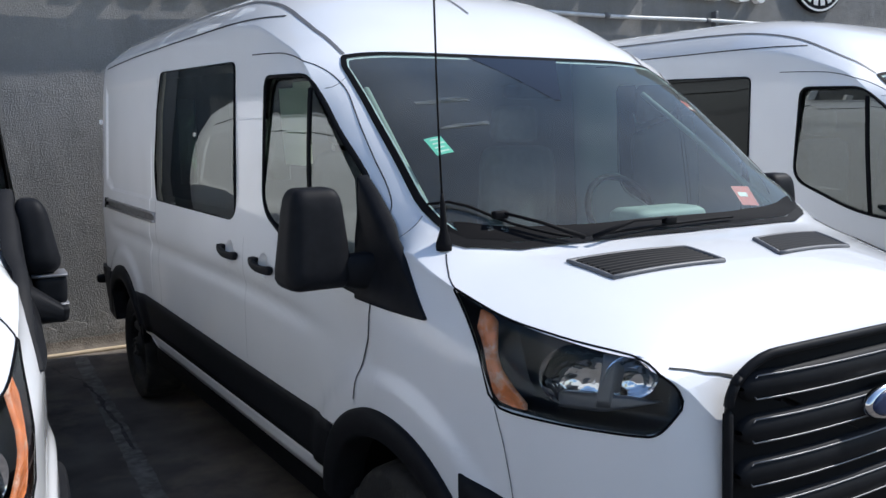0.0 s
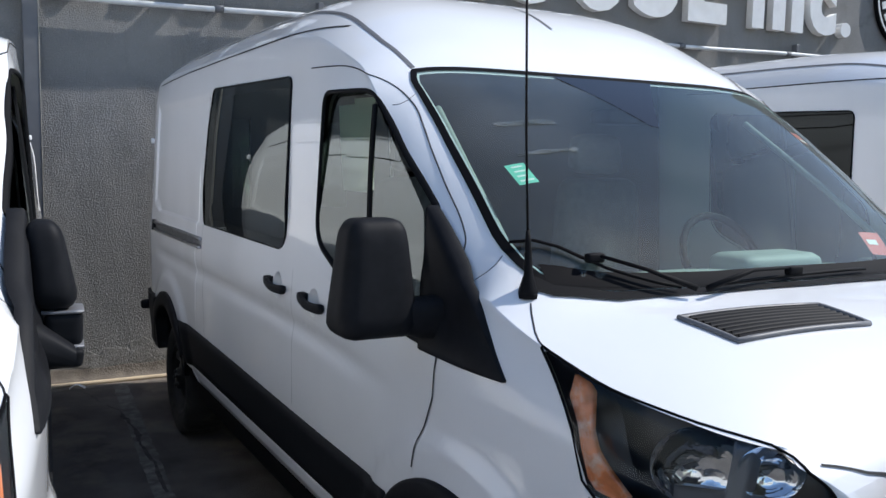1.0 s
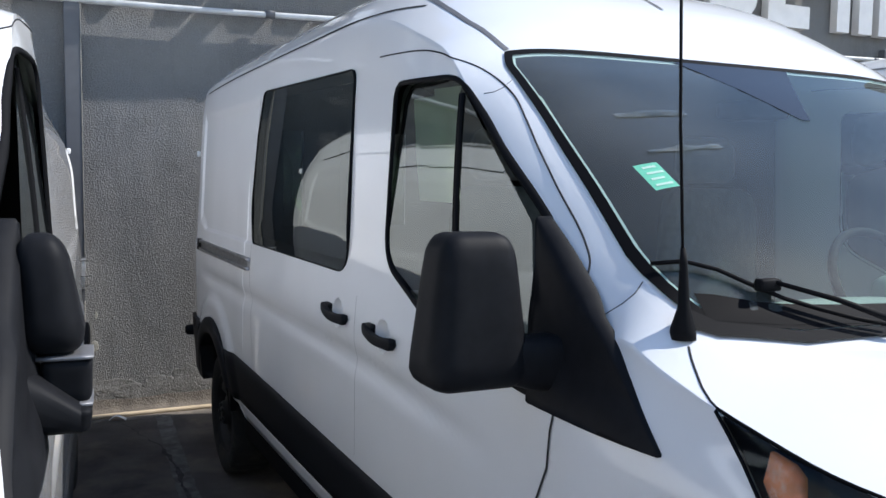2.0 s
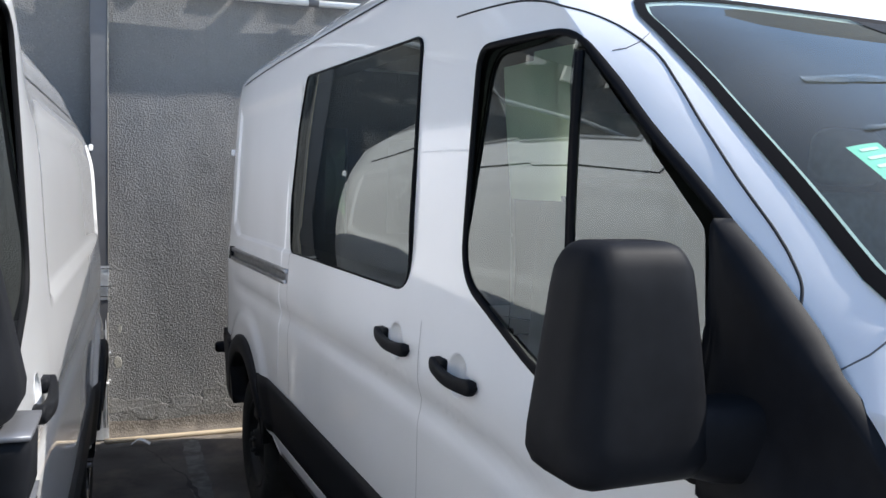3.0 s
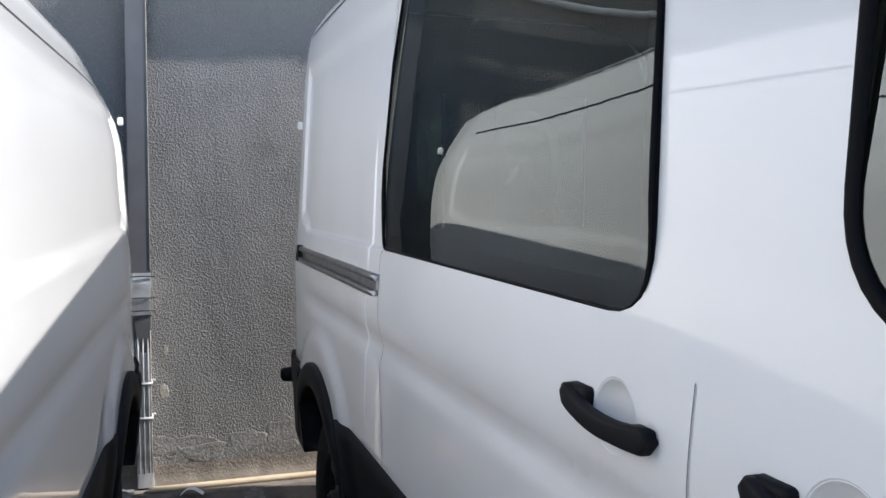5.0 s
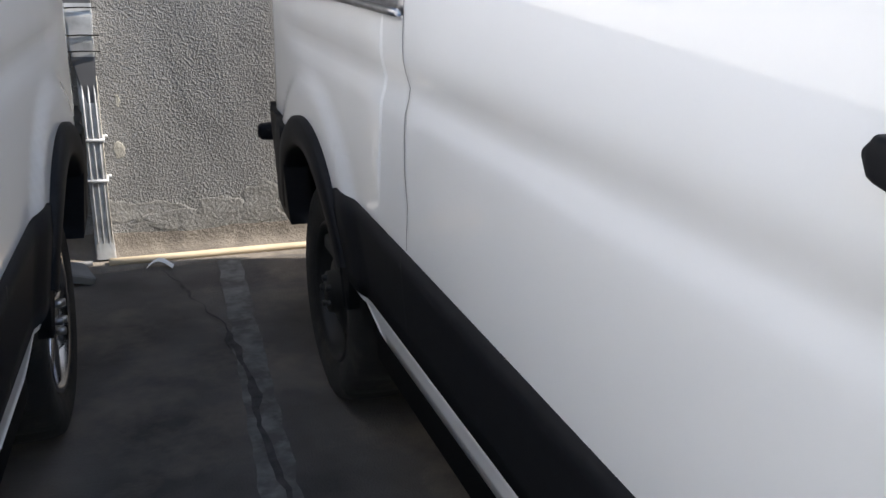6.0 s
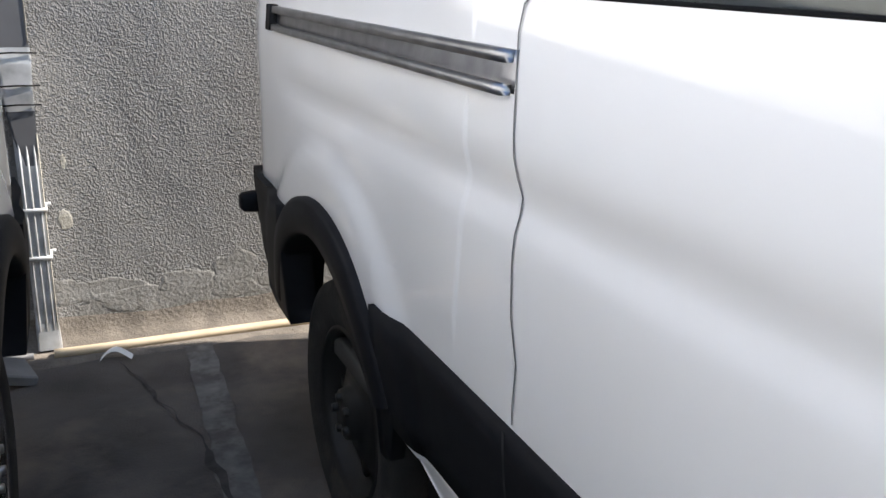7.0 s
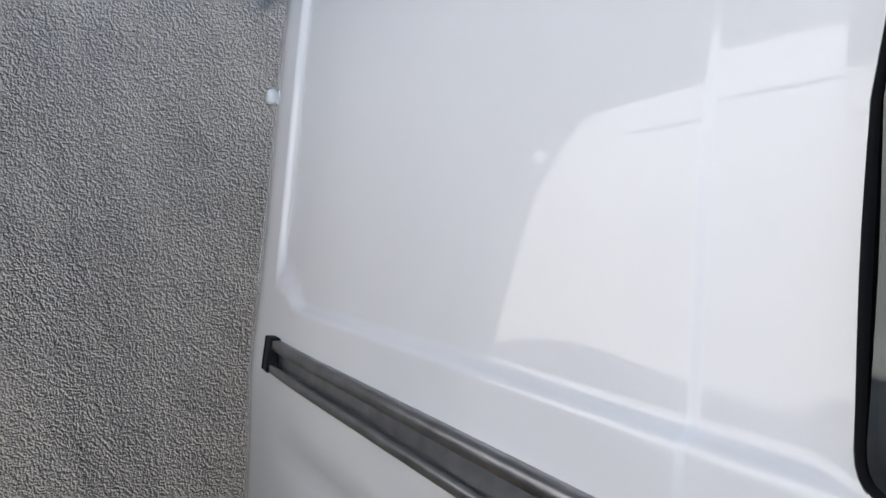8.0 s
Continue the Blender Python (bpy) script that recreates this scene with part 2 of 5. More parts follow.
# ---- the van's shape: x across, y to the rear from the front axle, z up from the ground ----
Y_NOSE, Y_TAIL = -0.905, 4.52
mid_c = curve_of((-0.905, 1.03), (-0.88, 1.13), (-0.84, 1.20), (-0.75, 1.28), (-0.6, 1.345), (-0.4, 1.40), (-0.2, 1.435), (0.0, 1.575), (0.3, 1.79), (0.6, 1.985), (0.755, 2.075), (0.9, 2.19), (1.05, 2.295), (1.2, 2.37), (1.4, 2.43), (1.7, 2.47), (2.2, 2.485), (4.0, 2.47), (4.52, 2.43))
mid_e = curve_of((-0.905, 1.0), (-0.85, 1.135), (-0.838, 1.155), (-0.80, 1.185), (-0.75, 1.21), (-0.6, 1.252), (-0.4, 1.298), (-0.25, 1.338), (-0.2, 1.352), (-0.05, 1.405), (0.1, 1.503), (0.24, 1.642), (0.35, 1.742), (0.52, 1.90), (0.66, 1.99), (0.85, 2.07), (1.0, 2.125), (1.3, 2.215), (1.8, 2.262), (4.0, 2.255), (4.52, 2.22))
low_c = curve_of((-0.905, 1.03), (-0.88, 1.13), (-0.84, 1.20), (-0.75, 1.28), (-0.6, 1.345), (-0.4, 1.40), (-0.2, 1.435), (0.0, 1.575), (0.3, 1.79), (0.6, 1.985), (0.755, 2.075), (0.95, 2.145), (1.3, 2.20), (2.2, 2.22), (4.0, 2.20), (4.52, 2.13))
low_e = curve_of((-0.905, 1.0), (-0.85, 1.135), (-0.838, 1.155), (-0.80, 1.185), (-0.75, 1.21), (-0.6, 1.252), (-0.4, 1.298), (-0.25, 1.338), (-0.2, 1.352), (-0.05, 1.405), (0.1, 1.503), (0.24, 1.642), (0.35, 1.742), (0.52, 1.90), (0.66, 1.99), (0.85, 2.07), (1.0, 2.09), (1.3, 2.10), (4.0, 2.08), (4.52, 2.02))
ROOF = {"kind": "mid"}


def top_c(y):
    return (mid_c if ROOF["kind"] == "mid" else low_c)(y)


def top_e(y):
    """Height of the side's upper edge; it drops along the windscreen pillars, which are rounded over to the door."""
    return (mid_e if ROOF["kind"] == "mid" else low_e)(y) - 0.10 * sstep(-0.04, 0.12, y) * (1 - sstep(0.55, 0.88, y))


top_p = curve_of((-0.905, 3.0), (-0.3, 2.8), (-0.1, 3.2), (0.05, 8.0), (0.60, 9.0), (1.0, 4.2), (1.6, 4.6), (4.52, 4.6))
plan = curve_of((-0.905, 0.52), (-0.88, 0.60), (-0.84, 0.675), (-0.75, 0.775), (-0.6, 0.88), (-0.4, 0.95), (-0.2, 0.98), (0.1, 1.0), (3.8, 1.0), (4.3, 0.985), (4.52, 0.95))
wide = curve_of((0.4, 0.965), (0.6, 0.985), (0.8, 1.0), (1.0, 1.0), (1.2, 1.003), (1.38, 0.990), (1.5, 0.982), (1.8, 0.966), (2.05, 0.95), (2.2, 0.93), (2.3, 0.90), (2.5, 0.86))
groove_z = curve_of((0.2, 1.07), (1.5, 1.12), (3.9, 1.125))
ARCH_F, ARCH_R = (0.06, 0.42), (3.66, 0.42)


def relief(y, z, right):
    d = -0.013 * math.exp(-(((z - groove_z(y)) / 0.034) ** 2)) * sstep(0.3, 0.9, y) * (1 - sstep(3.75, 4.15, y))
    for y0, y1 in [(2.80, 4.2)] if right else [(1.5, 4.2)]:
        e = min(sstep(y0 - 0.008, y0 + 0.012, y), 1 - sstep(y1 - 0.018, y1 + 0.010, y), sstep(1.385, 1.402, z - 0.35 * max(0, y - y1 + 0.2)), 1 - sstep(2.03, 2.08, z + (0 if ROOF["kind"] == "mid" else 0.22)))
        d -= 0.012 * e
    for ay, az in (ARCH_F, ARCH_R):
        r = math.hypot(y - ay, z - az)
        d += 0.017 * (1 - sstep(0.565, 0.63, r))
    if right:
        q = y + 0.012 * math.sin(7 * (z - 1.0))
        d += 0.0038 * sstep(2.941, 2.950, q) * (1 - sstep(2.955, 3.25, q)) * sstep(0.83, 0.9, z) * (1 - sstep(1.6, 1.75, z)) * (1 - sstep(1.235, 1.26, z) * (1 - sstep(1.33, 1.35, z)))
    return d


def side_x(y, z, right=True):
    """Distance of the body's side from its middle."""
    top = top_e(y)
    if z > top + 1e-6:
        crown = max(top_c(y) - top, 0.01)
        return side_x(y, top, right) * max(1 - (z - top) / crown, 0.0) ** (1 / top_p(y))
    w = wide(z) if ROOF["kind"] == "mid" else wide(z) - 0.13 * sstep(1.6, 2.12, z) ** 2 * sstep(1.2, 1.8, y)
    if y < 1.6:
        e = sstep(0.0, 0.16, top - z)
        f = 1 - 0.03 * (1 - sstep(0.6, 1.6, y)) * (1 - e)
        w = w * f
    return w * plan(y) + relief(y, z, right) * sstep(-0.9, -0.5, y)


def top_z(x, y):
    xe = side_x(y, top_e(y))
    return top_e(y) + (top_c(y) - top_e(y)) * (1 - min(abs(x) / xe, 1) ** top_p(y))


def cut(bm, poly, ax, keep):
    """Cuts the convex outline poly, in the two axes ax, into the faces that keep() accepts, and returns the faces inside."""
    n = len(poly)
    cx, cy = sum(p[0] for p in poly) / n, sum(p[1] for p in poly) / n
    lo = [min(p[k] for p in poly) - 0.06 for k in (0, 1)]
    hi = [max(p[k] for p in poly) + 0.06 for k in (0, 1)]

    def near(c):
        return lo[0] < c[ax[0]] < hi[0] and lo[1] < c[ax[1]] < hi[1]

    normals = []
    for i in range(n):
        p, q = poly[i], poly[(i + 1) % n]
        nx, ny = q[1] - p[1], p[0] - q[0]
        ln = math.hypot(nx, ny)
        nx, ny = nx / ln, ny / ln
        if (cx - p[0]) * nx + (cy - p[1]) * ny > 0:
            nx, ny = -nx, -ny
        normals.append((p, nx, ny))
        fs = [f for f in bm.faces if near(c := f.calc_center_median()) and keep(c)]
        co, no = [0, 0, 0], [0, 0, 0]
        co[ax[0]], co[ax[1]] = p
        no[ax[0]], no[ax[1]] = nx, ny
        geom = set(fs)
        for f in fs:
            geom.update(f.edges)
            geom.update(f.verts)
        bmesh.ops.bisect_plane(bm, geom=list(geom), plane_co=co, plane_no=no, dist=1e-5)
    return [f for f in bm.faces if keep(c := f.calc_center_median()) and all((c[ax[0]] - p[0]) * nx + (c[ax[1]] - p[1]) * ny < 0 for p, nx, ny in normals)]


def take(bm, faces):
    out = bmesh.new()
    vm = {}
    for f in faces:
        for v in f.verts:
            if v not in vm:
                vm[v] = out.verts.new(v.co)
        out.faces.new([vm[v] for v in f.verts])
    bmesh.ops.delete(bm, geom=faces, context="FACES")
    return out


def rounded(pts, radii, n=5):
    """A polygon with rounded corners."""
    out = []
    k = len(pts)
    for i in range(k):
        p, a, b = Vector(pts[i]), Vector(pts[i - 1]), Vector(pts[(i + 1) % k])
        r = radii[i] if isinstance(radii, (list, tuple)) else radii
        if r <= 0:
            out.append(tuple(p))
            continue
        pa, pb = p + (a - p).normalized() * r, p + (b - p).normalized() * r
        for t in np.linspace(0, 1, n):
            out.append(tuple((1 - t) ** 2 * pa + 2 * t * (1 - t) * p + t * t * pb))
    return out


def inset(poly, d):
    """The convex polygon moved inwards by d."""
    k = len(poly)
    area = sum(poly[i][0] * poly[(i + 1) % k][1] - poly[(i + 1) % k][0] * poly[i][1] for i in range(k))
    s = 1 if area > 0 else -1
    out = []
    for i in range(k):
        a, b, c = Vector(poly[i - 1]), Vector(poly[i]), Vector(poly[(i + 1) % k])
        u, w = (b - a).normalized(), (c - b).normalized()
        nu, nw = Vector((-u.y, u.x)) * s, Vector((-w.y, w.x)) * s
        m = (nu + nw).normalized()
        out.append(tuple(b + m * d / max(0.4, m.dot(nu))))
    return out


class Side:
    """Places on one side of the van. sx is -1 on its right side, +1 on its left."""

    def __init__(self, sx):
        self.sx = sx

    def at(self, y, z, off=0.0):
        return Vector((self.sx * (side_x(y, z, self.sx < 0) + off), y, z))

    def patch(self, lo, hi, y0, y1, off, depth, ny, nz):
        """A raised panel between two heights, with edges that go back to the skin."""
        rows = []
        for y in np.linspace(y0, y1, ny):
            a, b = lo(y), hi(y)
            zs = np.linspace(a, b, nz)
            r = [self.at(y, a, off - depth)] + [self.at(y, z, off) for z in zs] + [self.at(y, b, off - depth)]
            rows.append(r)
        e0 = [Vector((self.sx * (abs(p.x) - depth), p.y, p.z)) for p in rows[0]]
        e1 = [Vector((self.sx * (abs(p.x) - depth), p.y, p.z)) for p in rows[-1]]
        rows = [e0] + rows + [e1]
        bm = grid_mesh(rows)
        return facing(bm, (self.sx, -0.3, 0))

    def ribbon(self, pts, width, off, closed=False, depth=0.0):
        """A strip along points (y, z) of the skin."""
        P = [Vector(p) for p in pts]
        if closed:
            P = P + [P[0]]
        D = []
        for a, b in zip(P, P[1:]):
            m = max(1, int((b - a).length / 0.025))
            D += [a + (b - a) * j / m for j in range(m)]
        P = D + [P[-1]]
        rows = []
        for i, p in enumerate(P):
            a = P[i - 1] if i > 0 else (P[-2] if closed else p)
            b = P[i + 1] if i < len(P) - 1 else (P[1] if closed else p)
            u, w = p - a, b - p
            t = ((u.normalized() if u.length else u) + (w.normalized() if w.length else w)).normalized()
            q = Vector((-t.y, t.x)) * width / 2
            r = [self.at(*(p + q), off - depth), self.at(*(p + q), off), self.at(*(p + q * 0.3), off + depth * 0.25), self.at(*(p - q * 0.3), off + depth * 0.25), self.at(*(p - q), off), self.at(*(p - q), off - depth)] if depth else [self.at(*(p + q), off), self.at(*(p - q), off)]
            rows.append(r)
        return grid_mesh(rows)

    def fill(self, poly, off, rings=6):
        """A pane that fills a polygon in (y, z)."""
        cy, cz = sum(p[0] for p in poly) / len(poly), sum(p[1] for p in poly) / len(poly)
        rows = [[self.at(cy + (y - cy) * t, cz + (z - cz) * t, off) for y, z in poly] for t in np.linspace(1, 0.03, rings)]
        bm = grid_mesh(rows, closed=True)
        bm.verts.ensure_lookup_table()
        bm.faces.new(bm.verts[-len(poly):])
        return facing(bm, (self.sx, 0, 0))

    def ring(self, c, r0, r1, a0, a1, off, depth, n=40):
        rows = []
        for a in np.linspace(radians(a0), radians(a1), n):
            q = lambda r: (c[0] + r * math.cos(a), c[1] + r * math.sin(a))
            rows.append([self.at(*q(r1), -0.01), self.at(*q(r1), off * 0.6), self.at(*q(r1 - 0.012), off), self.at(*q((r0 + r1) / 2), off * 1.15), self.at(*q(r0 + 0.01), off), self.at(*q(r0), off * 0.5), self.at(*q(r0), -depth)])
        return grid_mesh(rows)


def top_ribbon(pts, width, off):
    P = [Vector(p) for p in pts]
    D = []
    for a, b in zip(P, P[1:]):
        m = max(1, int((b - a).length / 0.03))
        D += [a + (b - a) * j / m for j in range(m)]
    P = D + [P[-1]]
    rows = []
    for i, p in enumerate(P):
        t = (P[min(i + 1, len(P) - 1)] - P[max(i - 1, 0)]).normalized()
        q = Vector((-t.y, t.x)) * width / 2
        rows.append([(a.x, a.y, top_z(a.x, a.y) + off) for a in (p + q, p - q)])
    return grid_mesh(rows)


FRONT_WINDOW = rounded([(1.125, 1.46), (1.12, 2.0), (0.745, 1.99), (0.283, 1.625), (0.243, 1.252), (0.68, 1.285)], [0.10, 0.06, 0.07, 0.02, 0.02, 0.16], 8)
SLIDE_WINDOW = rounded([(1.432, 1.383), (1.47, 2.08), (2.70, 2.105), (2.77, 1.90), (2.80, 1.62), (2.797, 1.388)], [0.12, 0.05, 0.04, 0, 0, 0.03], 7)
SAIL_HI = curve_of((-0.165, 1.241), (-0.098, 1.302), (-0.046, 1.355), (0.008, 1.41), (0.078, 1.465), (0.153, 1.529), (0.214, 1.581), (0.285, 1.636))
FRONT_DOOR = [(1.325, 0.52), (1.325, 2.06), (1.2, 2.085), (0.885, 2.062), (0.66, 1.972), (0.505, 1.858), (0.20, 1.585), (0.15, 1.5), (0.13, 1.3), (0.16, 1.2), (0.26, 0.92), (0.42, 0.52)]
SLIDE_DOOR = [(1.335, 0.52), (1.335, 2.15), (2.715, 2.15), (2.778, 1.9), (2.806, 1.62), (2.806, 1.36), (2.79, 1.2), (2.75, 0.52)]
SCREEN_EDGE = [(0.79, 0.757), (0.818, 0.70), (0.842, 0.42), (0.862, 0.06), (0.862, -0.02), (0.81, -0.085), (0.63, -0.15), (0.3, -0.195)]
SCREEN = rounded([(-x, y) for x, y in SCREEN_EDGE[::-1]] + SCREEN_EDGE, [0, 0, 0.03, 0.05, 0, 0, 0.02, 0.015, 0.015, 0.02, 0, 0, 0.05, 0.03, 0, 0], 4)
LAMP_HI = curve_of((-0.838, 1.12), (-0.83, 1.148), (-0.815, 1.17), (-0.80, 1.185), (-0.772, 1.206), (-0.749, 1.219), (-0.6, 1.256), (-0.444, 1.288), (-0.3, 1.325), (-0.245, 1.34))
LAMP_LO = curve_of((-0.838, 1.10), (-0.833, 1.085), (-0.825, 1.064), (-0.812, 1.04), (-0.795, 1.03), (-0.7, 1.035), (-0.6, 1.04), (-0.5, 1.043), (-0.435, 1.055), (-0.386, 1.18), (-0.327, 1.255), (-0.245, 1.336))


def lamp_outline(g=0.0):
    ys = list(np.linspace(-0.838, -0.79, 9)) + list(np.linspace(-0.77, -0.245, 16))
    return [(y, LAMP_LO(y)) for y in ys] + [(y, LAMP_HI(y)) for y in ys[::-1]]


def body_meshes():
    ys = np.concatenate([np.linspace(Y_NOSE, -0.6, 16), np.linspace(-0.57, 1.6, 62)[0:], np.linspace(1.64, 4.4, 84), np.linspace(4.43, Y_TAIL, 12), np.linspace(2.922, 2.974, 22), np.linspace(4.175, 4.215, 7)])
    ys = np.unique(np.round(ys, 4))
    us = np.unique(np.round(np.concatenate([np.linspace(0, 1, 72), np.linspace(0.484, 0.502, 7)]), 4))
    rows = []
    for y in ys:
        te = top_e(y)
        right = [(-side_x(y, 0.55 + u * (te - 0.55), True), y, 0.55 + u * (te - 0.55)) for u in us]
        left = [(side_x(y, 0.55 + u * (te - 0.55), False), y, 0.55 + u * (te - 0.55)) for u in us[::-1]]
        xe = side_x(y, te)
        top = [(xe * s, y, top_z(xe * s, y)) for s in np.sin(np.linspace(-math.pi / 2, math.pi / 2, 50))[1:-1]]
        rows.append(right + top + left)
    bm = grid_mesh(rows)
    bm.verts.ensure_lookup_table()
    n = len(rows[0])
    bm.faces.new(bm.verts[:n])
    bmesh.ops.recalc_face_normals(bm, faces=bm.faces)
    pieces = {}
    on_r, on_l = (lambda c: c.x < -0.8), (lambda c: c.x > 0.8)
    skin = lambda c: c.z > 1.36 and abs(c.x) < 0.9 and c.y < 0.85
    bmesh.ops.delete(bm, geom=cut(bm, inset(SCREEN, 0.03), (0, 1), skin), context="FACES")
    for sx, keep in ((-1, on_r), (1, on_l)):
        bmesh.ops.delete(bm, geom=cut(bm, inset(FRONT_WINDOW, 0.012), (1, 2), keep), context="FACES")
        k2 = (lambda c: c.x < -0.5 and c.y < -0.2) if sx < 0 else (lambda c: c.x > 0.5 and c.y < -0.2)
        lamp_hole = [(-0.837, 1.115), (-0.833, 1.088), (-0.825, 1.066), (-0.812, 1.042), (-0.79, 1.033), (-0.44, 1.056), (-0.388, 1.18), (-0.388, 1.299), (-0.444, 1.287), (-0.6, 1.254), (-0.749, 1.217), (-0.772, 1.204), (-0.80, 1.183), (-0.815, 1.168), (-0.83, 1.146)]
        bmesh.ops.delete(bm, geom=cut(bm, lamp_hole, (1, 2), k2), context="FACES")
        bmesh.ops.delete(bm, geom=cut(bm, [(-0.39, 1.18), (-0.255, 1.329), (-0.262, 1.332), (-0.3, 1.323), (-0.39, 1.298)], (1, 2), k2), context="FACES")
        for c0 in (ARCH_F, ARCH_R):
            poly = [(c0[0] + 0.41 * math.cos(a), c0[1] + 0.41 * math.sin(a)) for a in np.linspace(0, 2 * math.pi, 24, endpoint=False)]
            bmesh.ops.delete(bm, geom=cut(bm, poly, (1, 2), (lambda c: c.x < -0.6) if sx < 0 else (lambda c: c.x > 0.6)), context="FACES")
        bmesh.ops.delete(bm, geom=cut(bm, dish_outline(*HANDLES[0]), (1, 2), keep), context="FACES")
        pieces["front_door", sx] = take(bm, cut(bm, FRONT_DOOR, (1, 2), keep))
    bmesh.ops.delete(bm, geom=cut(bm, inset(SLIDE_WINDOW, 0.003), (1, 2), on_r), context="FACES")
    bmesh.ops.delete(bm, geom=cut(bm, dish_outline(*HANDLES[1]), (1, 2), on_r), context="FACES")
    pieces["sliding_door", -1] = take(bm, cut(bm, SLIDE_DOOR, (1, 2), on_r))
    pieces["body", 0] = bm
    return pieces


REAR_WINDOWS = ((-0.62, -0.25), (0.01, 0.52))


def rear_panel(y, gap, holes, x0, x1, z0):
    """A flat panel across the tail, with rectangular window openings."""
    def half(z):
        return side_x(Y_TAIL, min(z, top_e(Y_TAIL))) - gap if z <= top_e(Y_TAIL) else max(side_x(Y_TAIL, z) - gap, 0.0)

    top = top_c(Y_TAIL) - 0.002 - gap
    zs = sorted({z0, 1.0, REAR_Z[0], 1.6, 1.8, REAR_Z[1], 2.1, top - 0.1, top - 0.05, top - 0.02, top})
    xs = sorted({x0, x1, (x0 + x1) / 2} | {x for h in holes for x in h if x0 < x < x1} | {x for x in np.linspace(-0.95, 0.95, 9) if x0 < x < x1})
    bm = bmesh.new()
    vs = [[bm.verts.new((min(max(x, -half(z)), half(z)), y, z)) for x in xs] for z in zs]
    for i in range(len(zs) - 1):
        for j in range(len(xs) - 1):
            inside = REAR_Z[0] <= zs[i] < REAR_Z[1] and any(a <= xs[j] < b for a, b in holes)
            if not inside:
                bm.faces.new((vs[i][j], vs[i][j + 1], vs[i + 1][j + 1], vs[i + 1][j]))
    bmesh.ops.remove_doubles(bm, verts=bm.verts, dist=1e-5)
    bmesh.ops.dissolve_degenerate(bm, edges=bm.edges, dist=1e-5)
    return facing(bm, (0, 1, 0))


REAR_Z = (1.38, 2.02)

# ---- the vans ----
def wheel_parts(kind):
    tyre = lathe([(0.215, -0.10), (0.245, -0.115), (0.30, -0.122), (0.335, -0.112), (0.346, -0.09), (0.351, -0.05), (0.353, 0.0), (0.351, 0.05), (0.346, 0.09), (0.335, 0.112), (0.30, 0.122), (0.245, 0.115), (0.215, 0.10)], 96)
    for i, v in enumerate(tyre.verts):
        if math.hypot(v.co.y, v.co.z) > 0.345 and i % 96 % 4 < 2:
            v.co.y, v.co.z = v.co.y * 0.978, v.co.z * 0.978
    if kind == "steel":
        rim = lathe([(0.225, -0.105), (0.215, -0.11), (0.205, -0.09), (0.20, -0.05), (0.185, -0.045), (0.15, -0.06), (0.10, -0.085), (0.07, -0.09), (0.065, -0.115), (0.0, -0.12)], 48)
        for k in range(8):
            a = k * math.pi / 4
            merge(rim, box_bm((0.012, 0.05, 0.032), (-0.056, 0.162 * math.cos(a), 0.162 * math.sin(a)), 0.004, 1, Matrix.Rotation(a, 4, "X")))
    else:
        rim = lathe([(0.225, -0.105), (0.222, -0.115), (0.208, -0.11), (0.20, -0.06), (0.20, 0.04)], 48)
        merge(rim, lathe([(0.07, -0.06), (0.065, -0.10), (0.05, -0.108), (0.0, -0.11)], 24))
        for k in range(8):
            a = k * math.pi / 4
            merge(rim, box_bm((0.03, 0.15, 0.034), (-0.085, 0.135 * math.cos(a), 0.135 * math.sin(a)), 0.008, 2, Matrix.Rotation(a, 4, "X")))
    return tyre, rim


def rounded_block(c, half, r, taper=0.0, n=9):
    """A soft block, narrower towards its top by taper."""
    bm = bmesh.new()
    bmesh.ops.create_cube(bm, size=2)
    bmesh.ops.subdivide_edges(bm, edges=bm.edges[:], cuts=n, use_grid_fill=True)
    for v in bm.verts:
        p = Vector([v.co[i] * half[i] for i in range(3)])
        q = Vector([min(max(p[i], -half[i] + r), half[i] - r) for i in range(3)])
        d = p - q
        p = q + (d.normalized() * r if d.length > 1e-6 else d)
        k = 1 - taper * (p.z / half[2] * 0.5 + 0.5)
        v.co = Vector((p.x * k, p.y * k, p.z)) + Vector(c)
    return bm


def sheared(bm, k, z0):
    """The mesh leaning inwards by k above z0."""
    for v in bm.verts:
        v.co.x -= k * max(0.0, v.co.z - z0)
    return bm


def loft_x(sections):
    """Sections of (x, half y, half z, y, z) joined to a soft arm along x."""
    rows = []
    for x, hy, hz, y, z in sections:
        rows.append([(x, y + hy * math.copysign(abs(math.cos(t)) ** 0.6, math.cos(t)), z + hz * math.copysign(abs(math.sin(t)) ** 0.6, math.sin(t))) for t in np.linspace(0, 2 * math.pi, 20, endpoint=False)])
    bm = grid_mesh(rows, closed=True)
    bmesh.ops.recalc_face_normals(bm, faces=bm.faces)
    return bm


HANDLES = ((1.095, 1.240), (1.512, 1.250))


